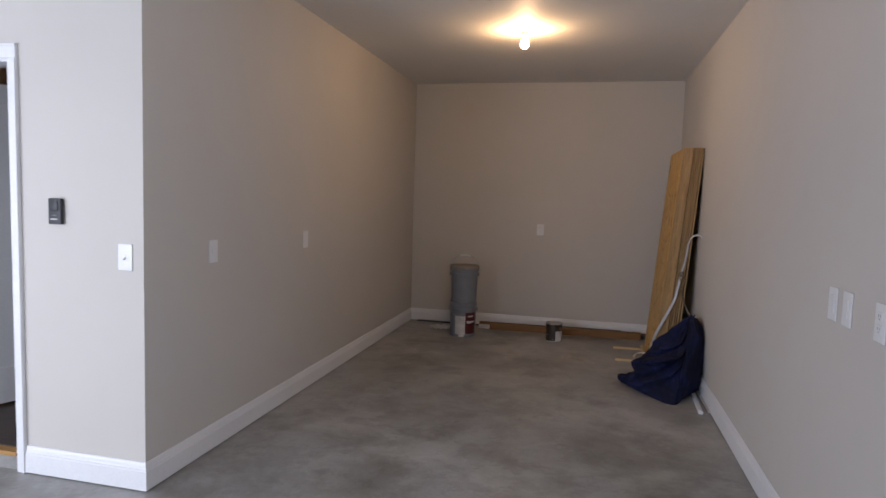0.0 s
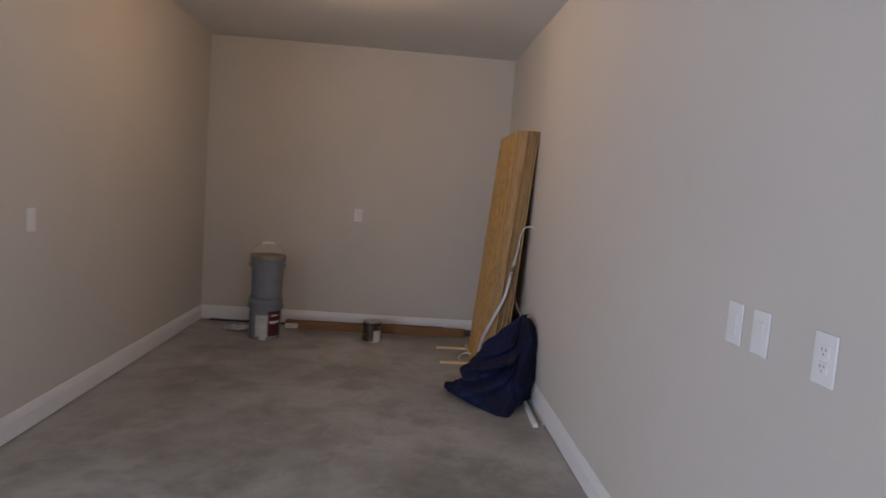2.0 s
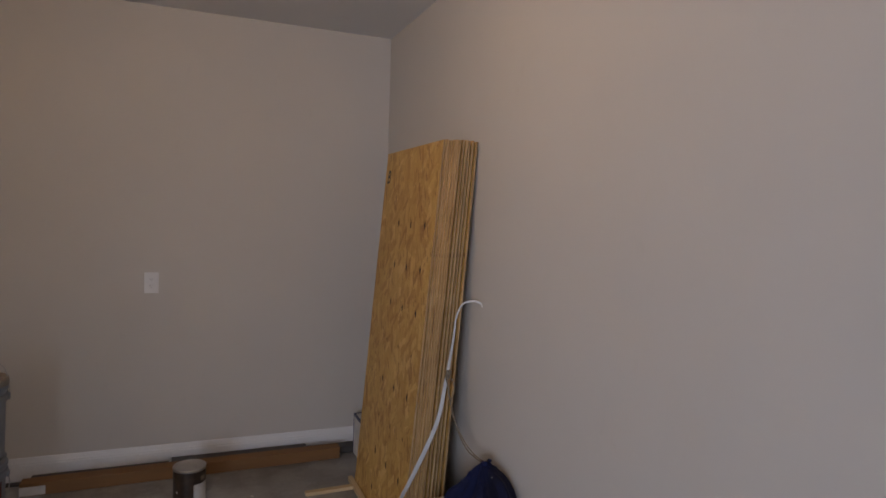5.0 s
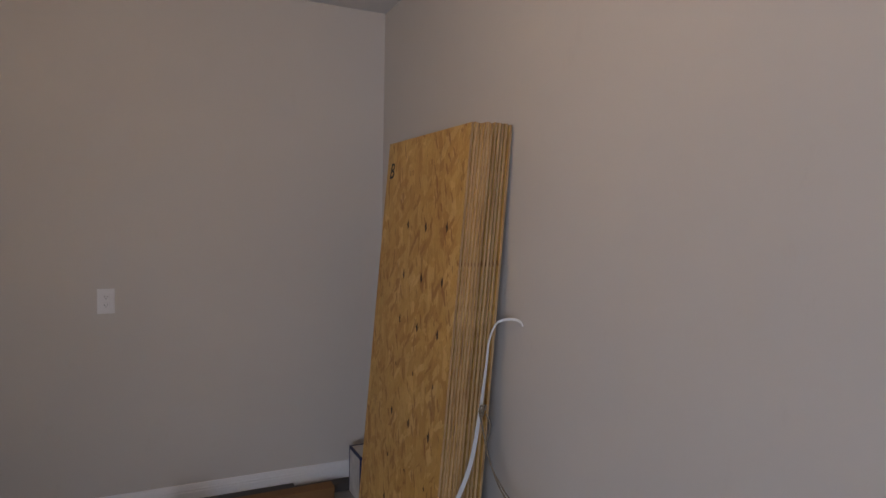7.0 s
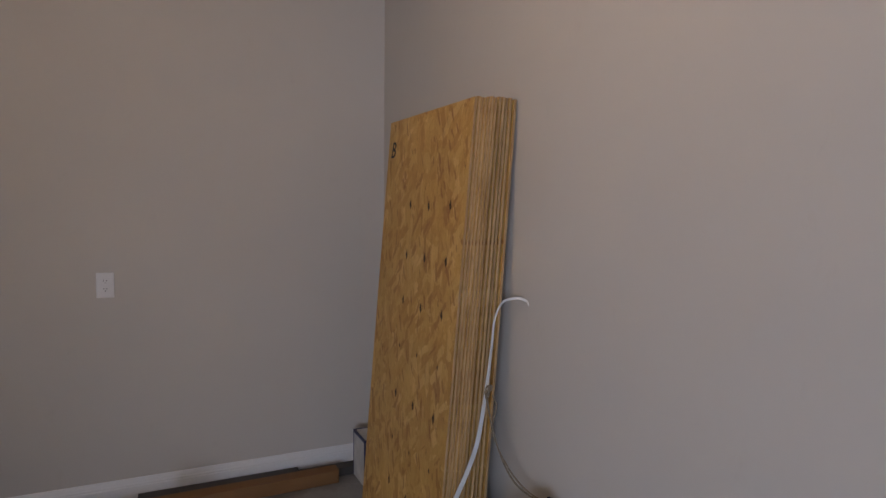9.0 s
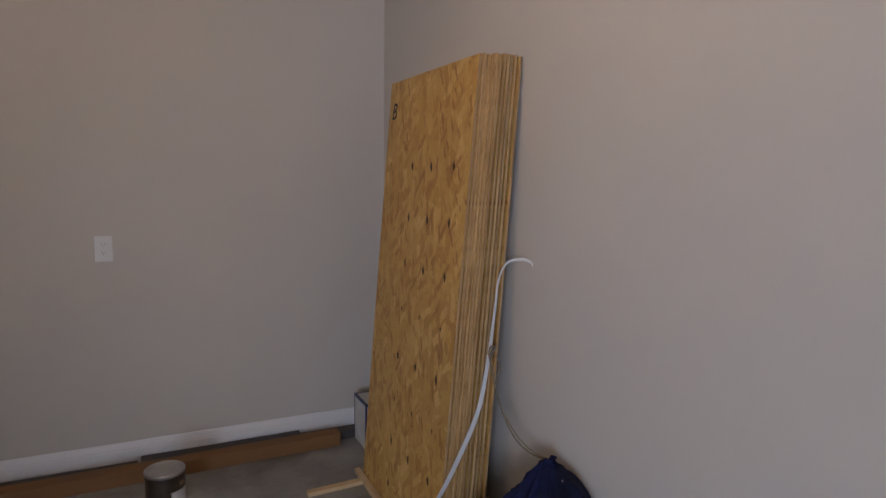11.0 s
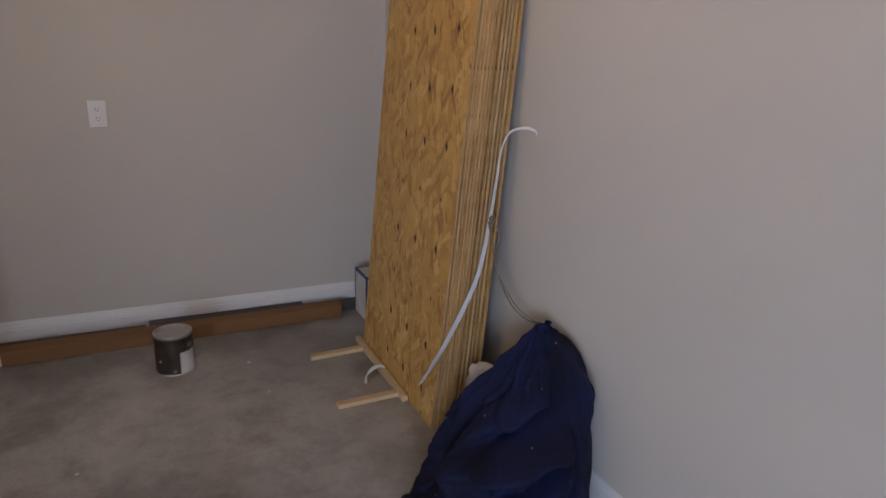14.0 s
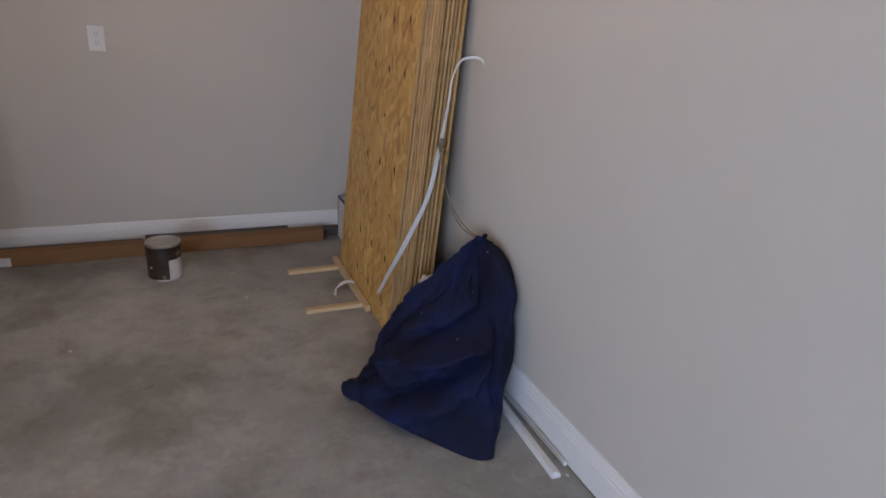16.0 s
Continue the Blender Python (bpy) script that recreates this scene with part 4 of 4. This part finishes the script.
BX, BY = 0.748, 3.925
TALL = Matrix.Diagonal((1, 1, 1.04, 1))
bucket(pose(BX, BY - 0.015, zf(BY), 0, 0, 0) @ TALL, "grey plastic bucket with a red and white label, carrying another", False, True)
bucket(pose(BX + 0.004, BY - 0.019, zf(BY) + 0.3535 * 1.04, 0, 0, 8) @ TALL, "grey plastic paint bucket with a dusty lid, stacked on another", True, False)


def paint_can():
    o = thing("paint_can", "gallon metal paint can with a brown and white label", "paint can", pose(1.702, 4.0, zf(4.0), 0, 0, 0))
    part("body", lathe([(0, 0.003), (0.080, 0.003), (0.0835, 0.0), (0.085, 0.003), (0.083, 0.007), (0.0825, 0.180), (0.0845, 0.184), (0.0850, 0.188), (0.083, 0.191), (0.077, 0.190), (0.075, 0.184), (0.070, 0.183)], 56), STEEL, o, "", True)
    part("lid", lathe([(0.0, 0.181), (0.050, 0.181), (0.056, 0.184), (0.066, 0.183), (0.070, 0.187), (0.0735, 0.1885), (0.0755, 0.186)], 56), STEEL, o, "bare steel lid", True)

    def wrap(a0, a1, z0, z1, mat, lab, r):
        bm = bmesh.new()
        n = max(4, int((a1 - a0) / 6))
        cols = [[bm.verts.new((rr * math.cos(radians(a0 + (a1 - a0) * k / n)), rr * math.sin(radians(a0 + (a1 - a0) * k / n)), z)) for z, rr in ((z0, r), (z1, r), (z1, r - 0.0004), (z0, r - 0.0004))] for k in range(n + 1)]
        for p, q in zip(cols, cols[1:]):
            for k in range(4):
                bm.faces.new((p[k], q[k], q[(k + 1) % 4], p[(k + 1) % 4]))
        bm.faces.new(cols[0])
        bm.faces.new(cols[-1][::-1])
        bmesh.ops.recalc_face_normals(bm, faces=bm.faces)
        part("label", bm, mat, o, lab, True)
    wrap(90, 284, 0.0075, 0.176, CAN_LABEL, "dark brown printed label", 0.0834)
    wrap(288, 348, 0.008, 0.108, PAPER, "white instruction panel", 0.0834)
    wrap(284, 450, 0.110, 0.176, CAN_LABEL, "dark brown printed label", 0.0836)
    wrap(312, 334, 0.126, 0.148, CAN_TAN, "tan printed picture", 0.0840)
    wrap(262, 272, 0.014, 0.030, CAN_TAN, "tan printed picture", 0.0840)
    wrap(218, 226, 0.066, 0.076, PAPER, "small white printed mark", 0.0840)


paint_can()


def long_carton():
    o = thing("long_carton", "long narrow brown cardboard carton lying by the end wall", "carton", pose(0.86, 4.285, zf(4.3) + 0.001, 0, 0, 1.2))
    bm = rbox(0, 0, 0, 1.735, 0.085, 0.070, 0.003, 2)
    part("sleeve", bm, CARD, o)
    part("end_label", rbox(-0.001, -0.0012, 0.004, 0.12, 0.0862, 0.052, 0.0003, 1), PAPER, o, "white label folded round the end")
    part("tape", rbox(1.66, 0.008, 0.0702, 1.7365, 0.078, 0.0708, 0.0002, 1), CARD, o)


long_carton()


def dark_boards():
    for x0, x1, y0, z1 in ((1.60, 2.40, 4.395, 0.062), (1.9, 2.745, 4.400, 0.045)):
        if x0 > 1.7:
            x0 = 2.402
        o = mesh_ob("charcoal_board", rbox(x0, y0, 0, x1, 4.478, z1, 0.002), DARK_BOARD)
        o.location.z = zf(4.44) + 0.0005
        tagged(o, "charcoal grey board offcut lying behind the carton", "board offcut", "charcoal offcuts")
    # two narrow strips that draw the dark lines by the baseboard and the carton
    o = mesh_ob("charcoal_board", rbox(0.10, 4.44, 0, 0.84, 4.478, 0.012, 0.001), DARK_BOARD)
    o.location.z = zf(4.44) + 0.0005
    tagged(o, "thin charcoal grey strip that draws the dark line along the baseboard", "board offcut")
    o = mesh_ob("charcoal_board", rbox(0.88, 4.44, 0, 1.585, 4.478, 0.042, 0.001), DARK_BOARD)
    o.location.z = zf(4.44) + 0.0005
    tagged(o, "narrow charcoal grey strip that draws the dark line behind the carton", "board offcut", "charcoal offcuts")


dark_boards()


def blue_carton():
    o = thing("small_carton", "white carton with dark blue edges standing behind the boards", "carton", pose(2.702, 4.205, zf(4.25)))
    part("body", rbox(0, 0, 0, 0.20, 0.20, 0.258, 0.002), PAPER, o)
    for x0, y0, x1, y1 in ((-0.0012, -0.0012, 0.2012, 0.010), (-0.0012, 0.190, 0.2012, 0.2012), (-0.0012, 0.0102, 0.010, 0.1898), (0.190, 0.0102, 0.2012, 0.1898)):
        part("rim_band", rbox(x0, y0, 0.246, x1, y1, 0.2595, 0.0005, 1), BLUE_PRINT, o, "dark blue printed rim")
    for x0, y0, x1, y1 in ((-0.0012, -0.0012, 0.008, 0.008), (-0.0012, 0.192, 0.008, 0.2012)):
        part("edge_band", rbox(x0, y0, 0.0005, x1, y1, 0.2455, 0.0005, 1), BLUE_PRINT, o, "dark blue printed corner")
    part("panel_print", rbox(0.03, -0.0010, 0.13, 0.09, 0.0, 0.145, 0.0002, 1), BLUE_PRINT, o, "dark blue printed bar")
    part("panel_print", rbox(0.03, -0.0010, 0.02, 0.16, 0.0, 0.05, 0.0002, 1), BLUE_PRINT, o, "dark blue printed bar")


blue_carton()


def wrapped_roll():
    """A crumpled pale roll standing between the boards and the sack."""
    bm = lathe([(0.0, 0.0), (0.052, 0.0), (0.057, 0.01), (0.057, 0.10), (0.056, 0.18), (0.056, 0.26), (0.052, 0.282), (0.044, 0.294), (0.030, 0.300), (0.014, 0.303), (0.0, 0.304)], 60)
    bmesh.ops.subdivide_edges(bm, edges=[e for e in bm.edges if abs(e.verts[0].co.z - e.verts[1].co.z) > 0.05], cuts=6)
    for v in bm.verts:
        r = Vector((v.co.x, v.co.y, 0))
        if r.length > 0.02:
            v.co += r.normalized() * (0.011 * noise.noise(v.co * 26) + 0.005 * noise.noise(v.co * 60))
            v.co.z += 0.012 * noise.noise(v.co * 34 + Vector((5, 0, 0))) if v.co.z > 0.25 else 0
    o = mesh_ob("wrapped_roll", bm, BURLAP, True, 1.2)
    o.matrix_world = pose(2.765, 2.99, zf(3.0) + 0.002, 0, 0, 40)
    return tagged(o, "crumpled pale wrapped roll standing beside the boards", "roll")


wrapped_roll()


def paper_rag():
    bm = bmesh.new()
    bmesh.ops.create_grid(bm, x_segments=40, y_segments=30, size=0.5)
    for v in bm.verts:
        x, y = v.co.x * 0.30, v.co.y * 0.17
        edge = 1 + 0.25 * noise.noise(Vector((x * 9, y * 9, 2)))
        v.co = Vector((x * edge, y * edge + 0.03 * math.sin(x * 14), 0.006 + 0.060 * abs(noise.noise(Vector((x * 16, y * 16, 5)))) + 0.016 * abs(noise.noise(Vector((x * 50, y * 50, 1))))))
    r = bmesh.ops.extrude_face_region(bm, geom=list(bm.faces))
    bmesh.ops.translate(bm, vec=(0, 0, -0.004), verts=[v for v in r["geom"] if isinstance(v, bmesh.types.BMVert)])
    bmesh.ops.recalc_face_normals(bm, faces=bm.faces)
    o = mesh_ob("paper_rag", bm, PAPER, True, 1.5)
    o.matrix_world = pose(0.50, 4.16, zf(4.1) - 0.001, 0, 0, -8)
    tagged(o, "crumpled white paper rag on the floor behind the buckets", "rag")


paper_rag()


def litter():
    """White crumbs of plaster on the slab."""
    rnd = random.Random(3)
    for x, y, s in ((2.02, 3.93, 0.010), (2.06, 3.62, 0.008), (2.868, 2.045, 0.006), (1.35, 3.30, 0.006), (0.55, 2.6, 0.007), (1.2, 1.9, 0.006)):
        bm = bmesh.new()
        bmesh.ops.create_icosphere(bm, subdivisions=2, radius=s)
        for v in bm.verts:
            v.co *= 1 + 0.5 * noise.noise(v.co * 150 + Vector((x, y, 0)) * 9)
            v.co.z *= 0.45
        o = mesh_ob("plaster_crumb", bm, PAPER, True, 1.5)
        o.matrix_world = pose(x, y, zf(y) + s * 0.35, 0, 0, rnd.uniform(0, 360))
        tagged(o, "small white plaster crumb on the concrete", "debris", "plaster crumbs")


litter()
